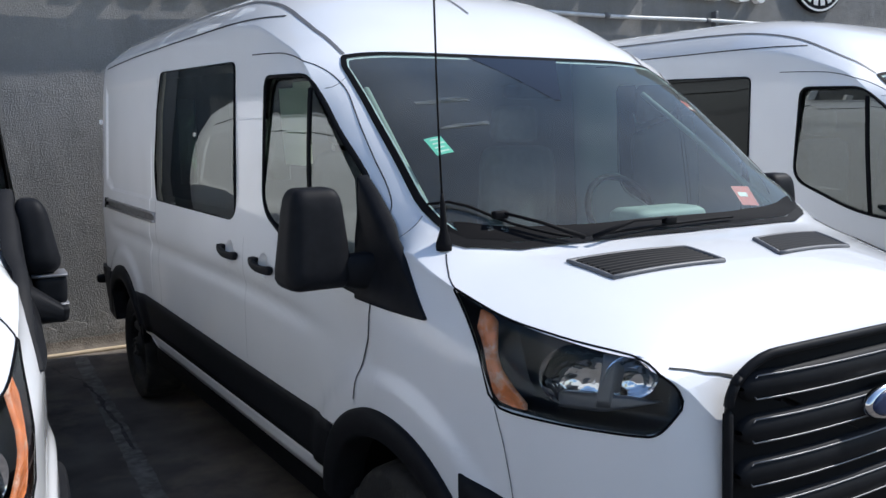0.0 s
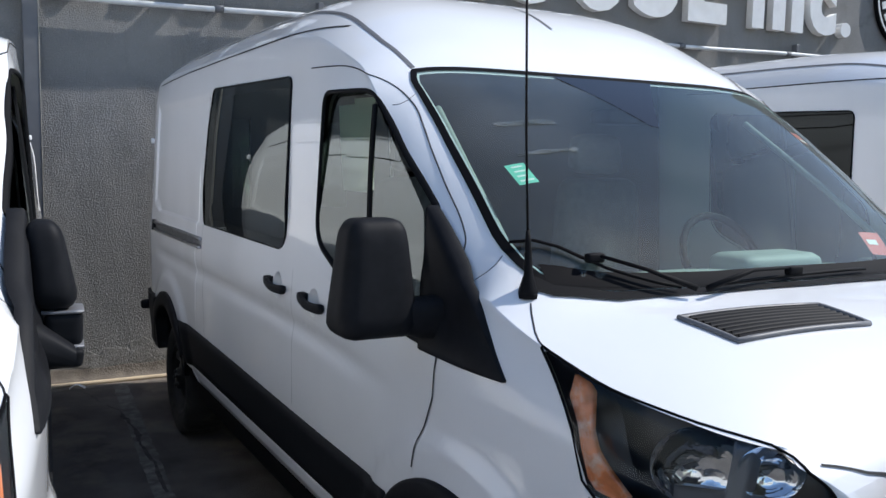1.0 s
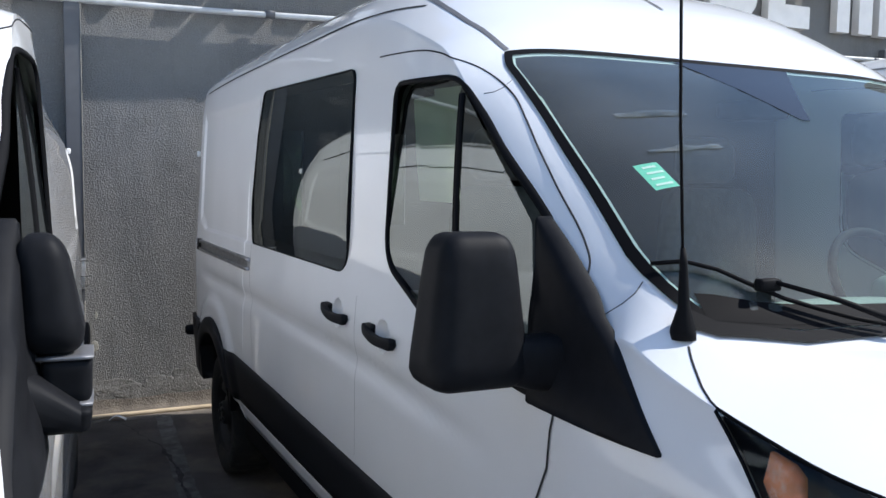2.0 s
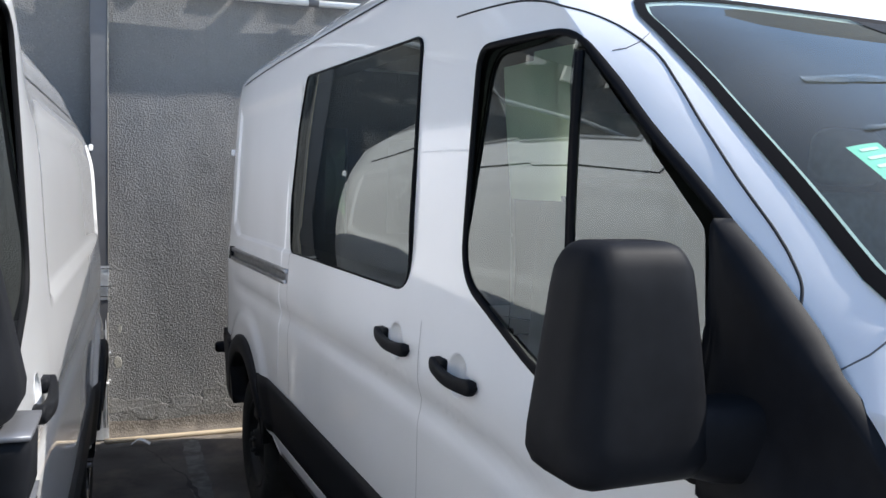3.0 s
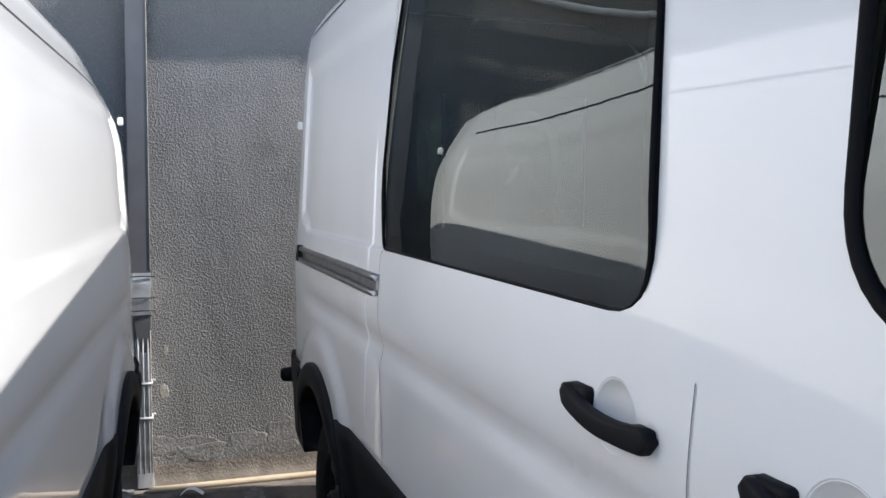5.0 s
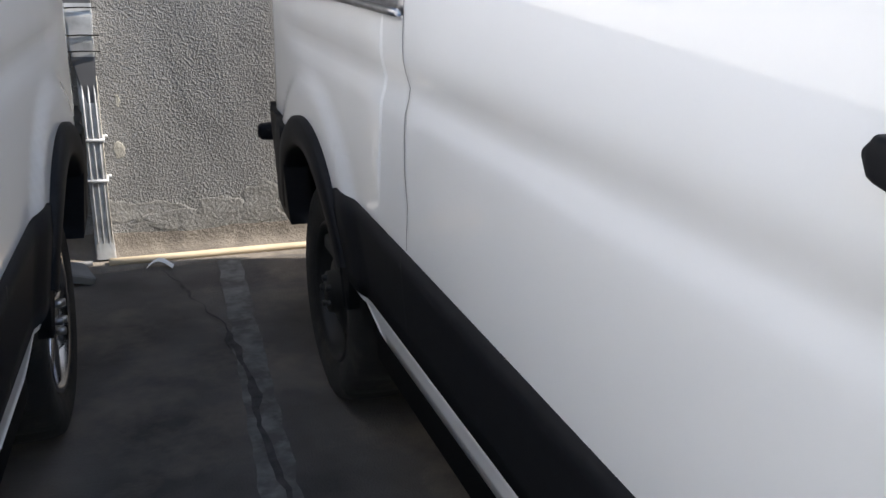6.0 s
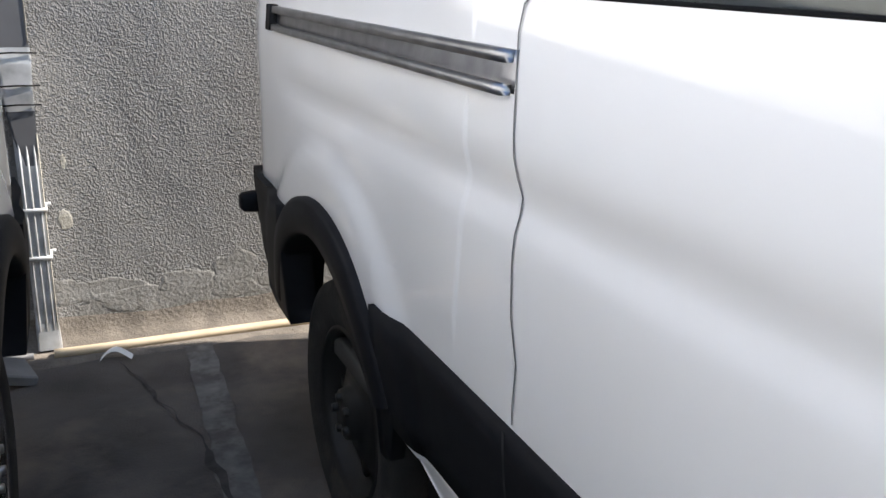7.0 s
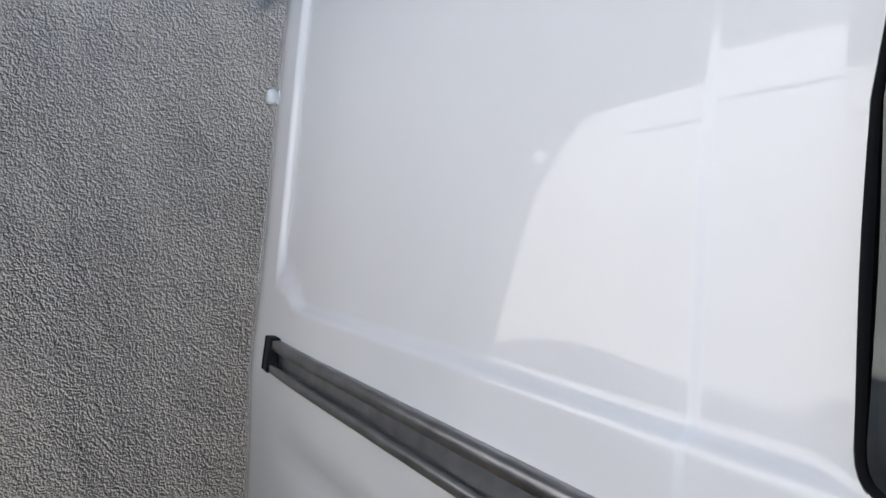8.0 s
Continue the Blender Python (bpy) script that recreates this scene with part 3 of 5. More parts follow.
def handle_bm(S, y0, z0):
    """Pull handle: a broad flat-faced strap on two feet, slightly bowed, higher towards the rear."""
    L, n = 0.235, 18
    rows = []
    for s in np.linspace(0, 1, 30):
        y = y0 + L * (s - 0.5)
        zc = z0 - 0.009 + 0.016 * s - 0.010 * math.sin(math.pi * s)
        end = min(s, 1 - s) / 0.06
        h = 0.88 * (0.0215 - 0.004 * sstep(0.0, 0.35, s) + 0.003 * sstep(0.7, 1.0, s)) * (math.sqrt(max(0.0, 1 - (1 - min(end, 1)) ** 2)) * 0.75 + 0.25)
        p = S.at(y0, z0, 0.012 + 0.013 * math.sin(math.pi * s) ** 0.8)
        rows.append([(p.x + S.sx * 0.0105 * math.copysign(abs(math.cos(t)) ** 0.45, math.cos(t)), y, zc + h * math.copysign(abs(math.sin(t)) ** 0.55, math.sin(t))) for t in np.linspace(0, 2 * math.pi, n, endpoint=False)])
    bm = grid_mesh(rows, closed=True)
    bm.verts.ensure_lookup_table()
    bm.faces.new(bm.verts[:n])
    bm.faces.new(bm.verts[-n:])
    merge(bm, box_bm((0.028, 0.060, 0.030), S.at(y0 + L / 2 - 0.034, z0 + 0.008, 0.001), 0.007, 2))
    merge(bm, box_bm((0.028, 0.046, 0.025), S.at(y0 - L / 2 + 0.030, z0 - 0.009, 0.001), 0.007, 2))
    bmesh.ops.recalc_face_normals(bm, faces=bm.faces)
    return bm


def dish_outline(y0, z0, k=1.0):
    return [(y0 - 0.006 + 0.052 * k * math.cos(a), z0 - 0.002 + 0.050 * k * math.sin(a)) for a in np.linspace(0, 2 * math.pi, 28, endpoint=False)]


def dish_bm(S, y0, z0):
    """Finger recess behind a handle, with a softly rolled rim."""
    rows = []
    for k, d in ((1.06, 0.0012), (1.0, -0.001), (0.93, -0.007), (0.80, -0.015), (0.6, -0.021), (0.35, -0.024), (0.05, -0.025)):
        rows.append([S.at(y, z, d) for y, z in dish_outline(y0, z0, k)])
    bm = grid_mesh(rows, closed=True)
    bm.verts.ensure_lookup_table()
    bm.faces.new(bm.verts[-28:])
    return facing(bm, (S.sx, 0, 0))


def gap_tube(S, pts, r):
    """A thin dark joint line along points (y, z) of the skin."""
    ts = np.linspace(0, 1, len(pts))
    fy, fz = curve_of(*zip(ts, [p[0] for p in pts])), curve_of(*zip(ts, [p[1] for p in pts]))
    return tube([S.at(fy(t), fz(t), -0.0005) for t in np.linspace(0, 1, 12 * len(pts))], r, 6)


def leaning(bm):
    """Leans a bar to the rear towards its top."""
    for v in bm.verts:
        v.co.y += 0.13 * (v.co.z - 1.6)
    return bm


class Bonded(Side):
    """The bonded sliding-door glass: curved more strongly along its lower edge."""
    curve = staticmethod(curve_of((1.36, 0.9825), (1.40, 0.9842), (1.46, 0.9860), (1.52, 0.9866), (1.58, 0.9848), (1.64, 0.981), (1.8, 0.970), (2.12, 0.948)))

    def at(self, y, z, off=0.0):
        return Vector((self.sx * (self.curve(z) + off), y, z))


class Pane(Side):
    """Curved glass that stands upright at its foot and leans in towards its top."""

    def __init__(self, sx, x, lean, z0, h, proud):
        self.sx, self.x, self.lean, self.z0, self.h, self.proud = sx, x, lean, z0, h, proud

    def at(self, y, z, off=0.0):
        x = min(self.x - self.lean * ((z - self.z0) / self.h) ** 2, side_x(y, z, self.sx < 0) + self.proud)
        return Vector((self.sx * (x + off), y, z))


class Sail(Side):
    """The black triangle that carries the mirror: a stiff plate over the foot of the pillar."""

    def at(self, y, z, off=0.0):
        x = side_x(y, z, self.sx < 0)
        return Vector((self.sx * (max(x, min(wide(z) * plan(y) - 0.014, x + 0.04)) + off), y, z))


class Plain(Side):
    """The lower side without the swelling round the arches."""

    def at(self, y, z, off=0.0):
        return Vector((self.sx * (wide(z) * plan(y) + off), y, z))


VAN = {}


def make_van(name, rim_kind="steel", full=True, roof="mid", folded=False, tint=None):
    """A medium-roof cargo van; meshes are shared between the vans."""
    van = empty(name)
    ROOF["kind"] = roof
    shaped = ("liner_mid", "liner_rear", "liner_tail", "body", "front_door", "roof_gap", "ditch", "sliding_door", "fw_glass", "fw_seal", "fw_bar", "door_gap", "sw_glass", "sw_frit", "slide_gap", "sw_edge", "rear_door")

    def add(key, pname, make, material, parent=None, label=""):
        if roof != "mid" and (key in shaped or key[0] in shaped):
            key = (key, roof)
        if key in VAN:
            ob = again(VAN[key], parent or van)
            if label:
                ob["label"] = label
        else:
            ob = part(pname, make(), material, parent or van, label)
            VAN[key] = ob
        return ob

    if ("pieces", roof) not in VAN:
        VAN["pieces", roof] = body_meshes()
    P = VAN["pieces", roof]
    add("body", "body", lambda: P["body", 0], PAINT)
    # floor pan and bulkhead that close the shell below
    add("floor_pan", "floor_pan", lambda: box_bm((1.86, 4.62, 0.06), (0, 1.52, 0.47), 0.01, 1), INSIDE)
    for sx in (-1, 1):
        S = Side(sx)
        k = lambda s, sx=sx: (s, sx)
        door = add(k("front_door"), "front_door", lambda: P["front_door", sx], PAINT)
        add(k("fw_glass"), "door_glass", lambda: Pane(sx, 0.985, 0.053, 1.28, 0.70, 0.05).fill(inset(FRONT_WINDOW, 0.010), 0, 16), GLASS, door, "clear greenish door glass").visible_shadow = False
        add(k("fw_seal"), "window_seal", lambda: S.ribbon(inset(FRONT_WINDOW, 0.006), 0.014, 0.003, True, 0.008), RUBBER, door)
        add(k("fw_bar"), "divider_bar", lambda: leaning(Pane(sx, 0.985, 0.053, 1.28, 0.70, 0.05).patch(lambda y: 1.28, lambda y: 1.935, 0.652, 0.674, 0.005, 0.008, 3, 12)), RUBBER, door)
        add(k("sail"), "mirror_sail", lambda: Sail(sx).patch(lambda y: 1.238 + 0.01 * max(y, 0) + 9.0 * max(0, y - 0.243), SAIL_HI, -0.163, 0.285, 0.010, 0.035, 44, 14), PLASTIC, door)
        fold = folded and sx > 0
        k = lambda s, sx=sx: (s + ("_folded" if folded and "mirror" in s else ""), sx)
        mir = add(k("mirror"), "wing_mirror", lambda: rounded_block((-1.155, 0.235, 1.449), (0.118, 0.09, 0.158), 0.05, 0.32) if sx < 0 else rounded_block((1.10, 0.26, 1.41), (0.11, 0.09, 0.16), 0.06, 0.28) if not fold else sheared(rounded_block((1.022, 0.27, 1.508), (0.058, 0.075, 0.103), 0.045, 0.34), 0.10, 1.41), PLASTIC, door)
        add(k("mirror_arm"), "mirror_arm", lambda: loft_x([(sx * 0.96, 0.055, 0.062, 0.185, 1.338), (sx * (1.04 if not fold else 0.98), 0.05, 0.055, 0.20, 1.338), (sx * (1.10 if not fold else 1.065), 0.055, 0.05 if not fold else 0.022, 0.215, 1.35 if not fold else 1.302)]), PLASTIC, mir)
        add(k("mirror_glass"), "mirror_glass", lambda: rounded_block((sx * 1.15, 0.280, 1.43), (0.07, 0.012, 0.10), 0.01, 0.12, 3) if not fold else rounded_block((0.990, 0.335, 1.50), (0.03, 0.012, 0.07), 0.01, 0.3, 3), CHROME, mir)
        if fold:
            add(k("mirror_neck"), "mirror_neck", lambda: rounded_block((1.042, 0.262, 1.362), (0.040, 0.05, 0.040), 0.016, -0.05), PLASTIC, mir)
            add(k("mirror_foot"), "mirror_foot", lambda: rounded_block((1.018, 0.24, 1.300), (0.060, 0.06, 0.022), 0.012, -0.1), PLASTIC, mir)
            add(k("mirror_seam"), "mirror_seam", lambda: rounded_block((1.040, 0.264, 1.402), (0.046, 0.056, 0.004), 0.003, 0, 3), TRIM, mir, "pale seam between mirror head and neck")
            add(k("mirror_seam_low"), "mirror_seam", lambda: rounded_block((1.038, 0.255, 1.323), (0.046, 0.055, 0.004), 0.003, 0, 3), TRIM, mir, "pale seam between neck and foot")
        add(k("handle_f"), "handle", lambda: handle_bm(S, *HANDLES[0]), PLASTIC, door, "black plastic pull handle")
        add(k("dish_f"), "handle_cup", lambda: dish_bm(S, *HANDLES[0]), PAINT, door)
        add(k("door_gap"), "door_gap", lambda: gap_tube(S, [(1.27, 2.092), (1.2, 2.09), (1.0, 2.08), (0.885, 2.062), (0.777, 2.028), (0.62, 1.944), (0.505, 1.858), (0.414, 1.777), (0.326, 1.698), (0.232, 1.617), (0.199, 1.584), (0.165, 1.54), (0.15, 1.49)], 0.0026), SEAM)
        add(k("pillar_gap"), "door_gap", lambda: S.ribbon([(1.33, 0.80), (1.33, 1.1), (1.33, 1.33)], 0.0022, 0.002), GREY)
        add(k("door_gap_f"), "door_gap", lambda: S.ribbon([(0.145, 1.24), (0.155, 1.2), (0.165, 1.12), (0.2, 1.05), (0.235, 0.98), (0.255, 0.9)], 0.007, 0.0025), SEAM)
        add(k("roof_gap"), "roof_gap", lambda: S.ribbon([(1.17, 2.245), (1.35, 2.25), (1.8, 2.25), (2.6, 2.245), (3.4, 2.235), (4.2, 2.21)] if roof == "mid" else [(1.4, 1.93), (1.45, 1.955), (2.4, 1.96), (3.6, 1.955), (4.2, 1.93)], 0.008, 0.002), SEAM)
        add(k("ditch"), "roof_ditch", lambda: top_ribbon([(sx * 0.775, 0.765), (sx * 0.79, 0.85), (sx * 0.80, 0.95), (sx * 0.805, 1.1), (sx * 0.80, 1.3), (sx * 0.79, 1.7), (sx * 0.79, 2.6), (sx * 0.79, 4.3)], 0.016, 0.003), GREY)
        add(k("fender_gap"), "fender_gap", lambda: tube([Vector((sx * x, y, top_z(x, y) + 0.0005)) for x, y in ((0.872, -0.098), (0.888, -0.125), (0.903, -0.155), (0.921, -0.19), (0.934, -0.226), (0.938, -0.25))], 0.0022, 6), SEAM)
        add(k("wing_joint"), "wing_joint", lambda: tube([Vector((sx * x, y, top_z(x, y) + 0.0005)) for x, y in ((0.868, 0.045), (0.888, 0.04), (0.91, 0.05), (0.93, 0.075), (0.945, 0.10))], 0.0014, 6), GREY)
        add(k("roof_joint"), "roof_joint", lambda: tube([Vector((sx * x, y, top_z(x, y) + 0.0005)) for x, y in ((0.83, 0.64), (0.86, 0.63), (0.885, 0.635), (0.905, 0.65))], 0.0012, 6), GREY)
        add(k("bumper_gap"), "bumper_gap", lambda: S.ribbon([(-0.44, 1.05), (-0.47, 0.95), (-0.49, 0.86), (-0.50, 0.80)], 0.003, 0.002), GREY)
        add(k("nose_gap"), "hood_gap", lambda: top_ribbon([(sx * 0.672, -0.80), (sx * 0.58, -0.835), (sx * 0.50, -0.853)], 0.004, 0.003), SEAM)
        # lower cladding, sill and arches
        add(k("clad"), "side_cladding", lambda: S.patch(lambda y: 0.571 - 0.11 * sstep(3.19, 3.23, y), lambda y: 0.765 + 0.03 * sstep(0.5, 3.3, y), 0.43, 3.285, 0.012, 0.03, 90, 6), PLASTIC)
        add(k("clad_gap"), "cladding_gap", lambda: S.ribbon([(2.755, 0.79), (2.75, 0.70), (2.74, 0.59)], 0.007, 0.0145), SEAM)
        add(k("sill"), "sill", lambda: Plain(sx).patch(lambda y: 0.490 + 0.066 * max(0, (y - 3.0) / 0.20), lambda y: 0.5695, 0.53, 3.20, 0.003, 0.05, 60, 4), PAINT)
        add(k("sill_low"), "underbody", lambda: box_bm((0.14, 2.66, 0.22), (sx * 0.875, 1.85, 0.45), 0.02, 1), RUBBER)
        for tag, c in (("f", ARCH_F), ("r", ARCH_R)):
            add(k("flare" + tag), "arch_flare", lambda: S.ring(c, 0.395, 0.488, 8 if tag == "f" else 14, 192 if tag == "f" else 158, 0.022, 0.10), PLASTIC)
            def well():
                rows = [[(sx * x, c[0] + 0.42 * math.cos(a), c[1] + 0.42 * math.sin(a)) for x in (0.97, 0.6)] for a in np.linspace(radians(5 if tag == "f" else 38), radians(183 if tag == "f" else 170), 28)]
                bm = grid_mesh(rows)
                rows2 = [[(sx * 0.6, c[0] + r * math.cos(a), c[1] + r * math.sin(a)) for r in (0.42, 0.02)] for a in np.linspace(0, 2 * math.pi, 28)]
                return merge(bm, grid_mesh(rows2))
            add(k("well" + tag), "wheel_well", well, RUBBER)
            w = empty("wheel")
            w.parent = van
            w.matrix_basis = pose(sx * (0.855 if tag == "f" else 0.842), c[0], 0.36 if tag == "f" else 0.352, 0, 0, 180 if sx > 0 else 0)
            add("tyre" + rim_kind, "tyre", lambda: wheel_parts(rim_kind)[0], TYRE, w)
            add("rim" + rim_kind, "rim", lambda: wheel_parts(rim_kind)[1], STEEL if rim_kind == "steel" else ALLOY, w, "black steel rim" if rim_kind == "steel" else "silver spoked rim")
            for i in range(5):
                a = i * 2 * math.pi / 5
                add(("nut", rim_kind, i), "wheel_nut", lambda: tube([(-0.13, 0.045 * math.cos(a), 0.045 * math.sin(a)), (-0.105, 0.045 * math.cos(a), 0.045 * math.sin(a))], 0.011, 6), STEEL if rim_kind == "steel" else TRACK, w)
        add(k("bumper_r"), "rear_bumper", lambda: S.patch(lambda y: 0.49 + 0.16 * sstep(4.1, 4.6, y), lambda y: 0.822 - 0.012 * sstep(4.2, 4.5, y), 3.95, 4.53, 0.022, 0.08, 16, 8), PLASTIC)
        add(k("bumper_f"), "front_bumper", lambda: S.patch(lambda y: 0.47, lambda y: 0.835 + 0.24 * (y + 0.33), -0.84, -0.33, 0.008, 0.04, 16, 8), PLASTIC)
        if not folded:
            add(k("bumper_knob"), "bumper_knob", lambda: loft_x([(sx * 0.90, 0.033, 0.033, 4.50, 0.70), (sx * 0.98, 0.033, 0.033, 4.50, 0.70), (sx * 1.016, 0.030, 0.030, 4.50, 0.70), (sx * 1.026, 0.021, 0.021, 4.50, 0.70), (sx * 1.028, 0.001, 0.001, 4.50, 0.70)]), PLASTIC)
        for hz in (1.36, 1.85):
            add(k("hinge%d" % (hz * 100)), "door_hinge", lambda: box_bm((0.024, 0.03, 0.036), (sx * 0.93, 4.50, hz), 0.008, 2), PAINT)
        # head lamp
        lamp = add(k("lamp"), "headlight", lambda: S.patch(lambda y: LAMP_LO(y) + 0.004, lambda y: LAMP_HI(y) - 0.004, -0.832, -0.26, -0.14, -0.137, 40, 10), LAMPBACK, None, "dark headlight with clear lens")
        add(k("lamp_lens"), "lens", lambda: S.patch(LAMP_LO, LAMP_HI, -0.837, -0.247, 0.002, 0.0, 30, 10), LENS, lamp).visible_shadow = False
        add(k("lamp_rim"), "lamp_rim", lambda: tube([S.at(y, z, 0.001) for y, z in lamp_outline() + lamp_outline()[:1]], 0.0034, 6), FRIT, lamp)
        def bowl(y, z, ry, rz):
            rows = []
            c = S.at(y, z, -0.032)
            nrm = Vector((sx * 0.55, -0.78, 0.50)).normalized()
            u = nrm.cross(Vector((0, 0, 1))).normalized()
            for s in np.linspace(0.02, 1, 12):
                rows.append([c + u * (ry * s * math.cos(a)) + Vector((0, 0, rz * s * math.sin(a))) - nrm * (0.036 * (1 - s * s) + 0.0016 * s * math.cos(5 * a + 0.8) + 0.0012 * math.cos(14 * s)) for a in np.linspace(0, 2 * math.pi, 54, endpoint=False)])
            return grid_mesh(rows, closed=True)
        add(k("bowl1"), "reflector", lambda: bowl(-0.628, 1.160, 0.092, 0.082), MIRROR, lamp, "chrome reflector bowl")
        add(k("bowl2"), "reflector", lambda: bowl(-0.738, 1.168, 0.066, 0.056), MIRROR, lamp, "chrome reflector bowl")
        add(k("lamp_grey"), "lamp_bezel", lambda: S.patch(lambda y: 1.09, lambda y: 1.222, -0.712, -0.685, -0.022, 0.03, 6, 8), BEZEL, lamp)
        add(k("lamp_shelf"), "lamp_bezel", lambda: S.patch(lambda y: 1.078 + 0.35 * max(0, -0.70 - y), lambda y: 1.108 + 0.015 * math.sin(12 * (y + 0.8)), -0.79, -0.60, -0.026, 0.02, 14, 5), BEZEL, lamp, "smoky grey lamp bezel")
        add(k("lamp_orange"), "side_reflector", lambda: S.patch(lambda y: LAMP_LO(y) + 0.012, lambda y: min(LAMP_LO(y) + 0.02 + 0.9 * (y + 0.53), LAMP_HI(y) - 0.02), -0.52, -0.345, -0.012, 0.01, 10, 6), ORANGE, lamp, "orange side reflector")
    for i, (x0, x1) in enumerate(((-1.0, -0.12), (-0.116, 1.0))):
        rd = add(("rear_door", i), "rear_door", lambda: rear_panel(Y_TAIL, 0.0, REAR_WINDOWS[i:i + 1], x0, x1, 0.55), PAINT)
        a, b = REAR_WINDOWS[i]
        add(("rear_glass", i), "door_glass", lambda: box_bm((b - a + 0.02, 0.006, REAR_Z[1] - REAR_Z[0] + 0.02), ((a + b) / 2, Y_TAIL - 0.008, sum(REAR_Z) / 2)), GLASS, rd, "clear greenish rear door glass").visible_shadow = False
    S = Side(-1)
    # sliding door on the right side
    sd = add("sliding_door", "sliding_door", lambda: P["sliding_door", -1], PAINT)
    add(("sw_glass", tint is None), "door_glass", lambda: Bonded(-1).fill(SLIDE_WINDOW, 0.002, 14), tint or TINT, sd, "dark tinted bonded glass" if tint is None else "nearly black privacy glass")
    add("sw_frit", "glass_border", lambda: Bonded(-1).ribbon(inset(SLIDE_WINDOW, 0.023), 0.044, -0.008, True), FRIT, sd)
    add("sw_edge", "glass_edge", lambda: Bonded(-1).ribbon(inset(SLIDE_WINDOW, 0.005), 0.006, 0.003, True, 0.012), RUBBER, sd)
    add("handle_s", "handle", lambda: handle_bm(S, *HANDLES[1]), PLASTIC, sd, "black plastic pull handle")
    add("dish_s", "handle_cup", lambda: dish_bm(S, *HANDLES[1]), PAINT, sd)
    add("slide_gap", "door_gap", lambda: S.ribbon([(2.785, 1.39), (2.80, 1.38), (2.806, 1.345), (2.792, 1.264), (2.784, 1.183), (2.775, 1.129), (2.777, 1.026), (2.772, 0.959), (2.75, 0.893), (2.754, 0.828), (2.751, 0.80)], 0.0038, 0.002), GREY)
    rail = add("rail", "door_track", lambda: S.patch(lambda y: 1.265, lambda y: 1.322, 2.80, 4.13, 0.001, 0.02, 30, 4), TRACK, None, "bare metal sliding-door track")
    add("rail_t", "track_lip", lambda: S.patch(lambda y: 1.305, lambda y: 1.322, 2.81, 4.13, 0.016, 0.016, 30, 3), TRACK, rail)
    add("rail_b", "track_lip", lambda: S.patch(lambda y: 1.262, lambda y: 1.276, 2.81, 4.13, 0.016, 0.016, 30, 3), TRACK, rail)
    add("rail_end", "track_cap", lambda: S.patch(lambda y: 1.26, lambda y: 1.325, 4.09, 4.15, 0.018, 0.02, 4, 4), PLASTIC, rail)
    # windscreen
    def screen():
        cx, cy = 0.0, 0.28
        rows = [[(cx + (x - cx) * t, cy + (y - cy) * t, top_z(cx + (x - cx) * t, cy + (y - cy) * t) + 0.004) for x, y in dense] for t in [1, 0.962] + list(np.linspace(0.88, 0.02, 13))]
        bm = grid_mesh(rows, closed=True)
        bm.verts.ensure_lookup_table()
        bm.faces.new(bm.verts[-len(dense):])
        return facing(bm, (0, -0.5, 1))
    dense = []
    for i, p in enumerate(SCREEN):
        q = SCREEN[(i + 1) % len(SCREEN)]
        m = max(1, int(math.hypot(q[0] - p[0], q[1] - p[1]) / 0.05))
        dense += [(p[0] + (q[0] - p[0]) * j / m, p[1] + (q[1] - p[1]) * j / m) for j in range(m)]
    ws = add("screen", "windscreen", screen, SHIELD, None, "laminated windscreen with black border")
    ws.visible_shadow = False
    add("screen_rim", "screen_border", lambda: grid_mesh([[(x, y, top_z(x, y) + 0.0055) for x, y in loop] for loop in (dense, inset(dense, 0.011), inset(dense, 0.022))], closed=True), FRIT, ws)
    edge_y = curve_of((0.0, -0.2), (0.3, -0.195), (0.63, -0.15), (0.81, -0.085))
    band_y = curve_of((0.0, -0.136), (0.26, -0.135), (0.47, -0.119), (0.65, -0.085), (0.79, -0.037), (0.81, -0.03))
    add("screen_band", "screen_band", lambda: grid_mesh([[(x, edge_y(abs(x)) + (band_y(abs(x)) - edge_y(abs(x))) * t, top_z(x, edge_y(abs(x)) + (band_y(abs(x)) - edge_y(abs(x))) * t) + 0.0062) for t in np.linspace(0.2, 1, 6)] for x in np.linspace(-0.805, 0.805, 40)]), FRIT, ws, "black band along the foot of the glass")
    add("screen_frit", "screen_sensor_patch", lambda: grid_mesh([[(x, y, top_z(x, y) + 0.0056) for x in np.linspace(-w, w, 9)] for y, w in ((0.735, 0.23), (0.66, 0.17), (0.58, 0.11), (0.50, 0.055), (0.46, 0.03), (0.44, 0.015))]), SENSOR, ws)
    add("screen_cowl", "cowl", lambda: top_ribbon([(-0.84, -0.06), (-0.80, -0.095), (-0.65, -0.165), (-0.46, -0.195), (-0.3, -0.212), (0.0, -0.22), (0.3, -0.212), (0.46, -0.195), (0.65, -0.165), (0.80, -0.095), (0.84, -0.06)], 0.032, 0.006), RUBBER, None, "black cowl below the windscreen")
    # bonnet vents
    for sx in (-1, 1):
        def vq(s, t):
            """A place in the vent: s outwards, t to the rear."""
            x = (0.13 + 0.035 * t) * (1 - s) + (0.55 + 0.035 * t) * s
            return sx * x, (-0.505 + 0.125 * t) * (1 - s) + (-0.47 + 0.155 * t) * s
        v = add(("vent", sx), "hood_vent", lambda: grid_mesh([[(*vq(s, t), top_z(*vq(s, t)) + 0.003) for s in np.linspace(0, 1, 12)] for t in np.linspace(0, 1, 6)]), RUBBER, None, "black louvred hood vent")
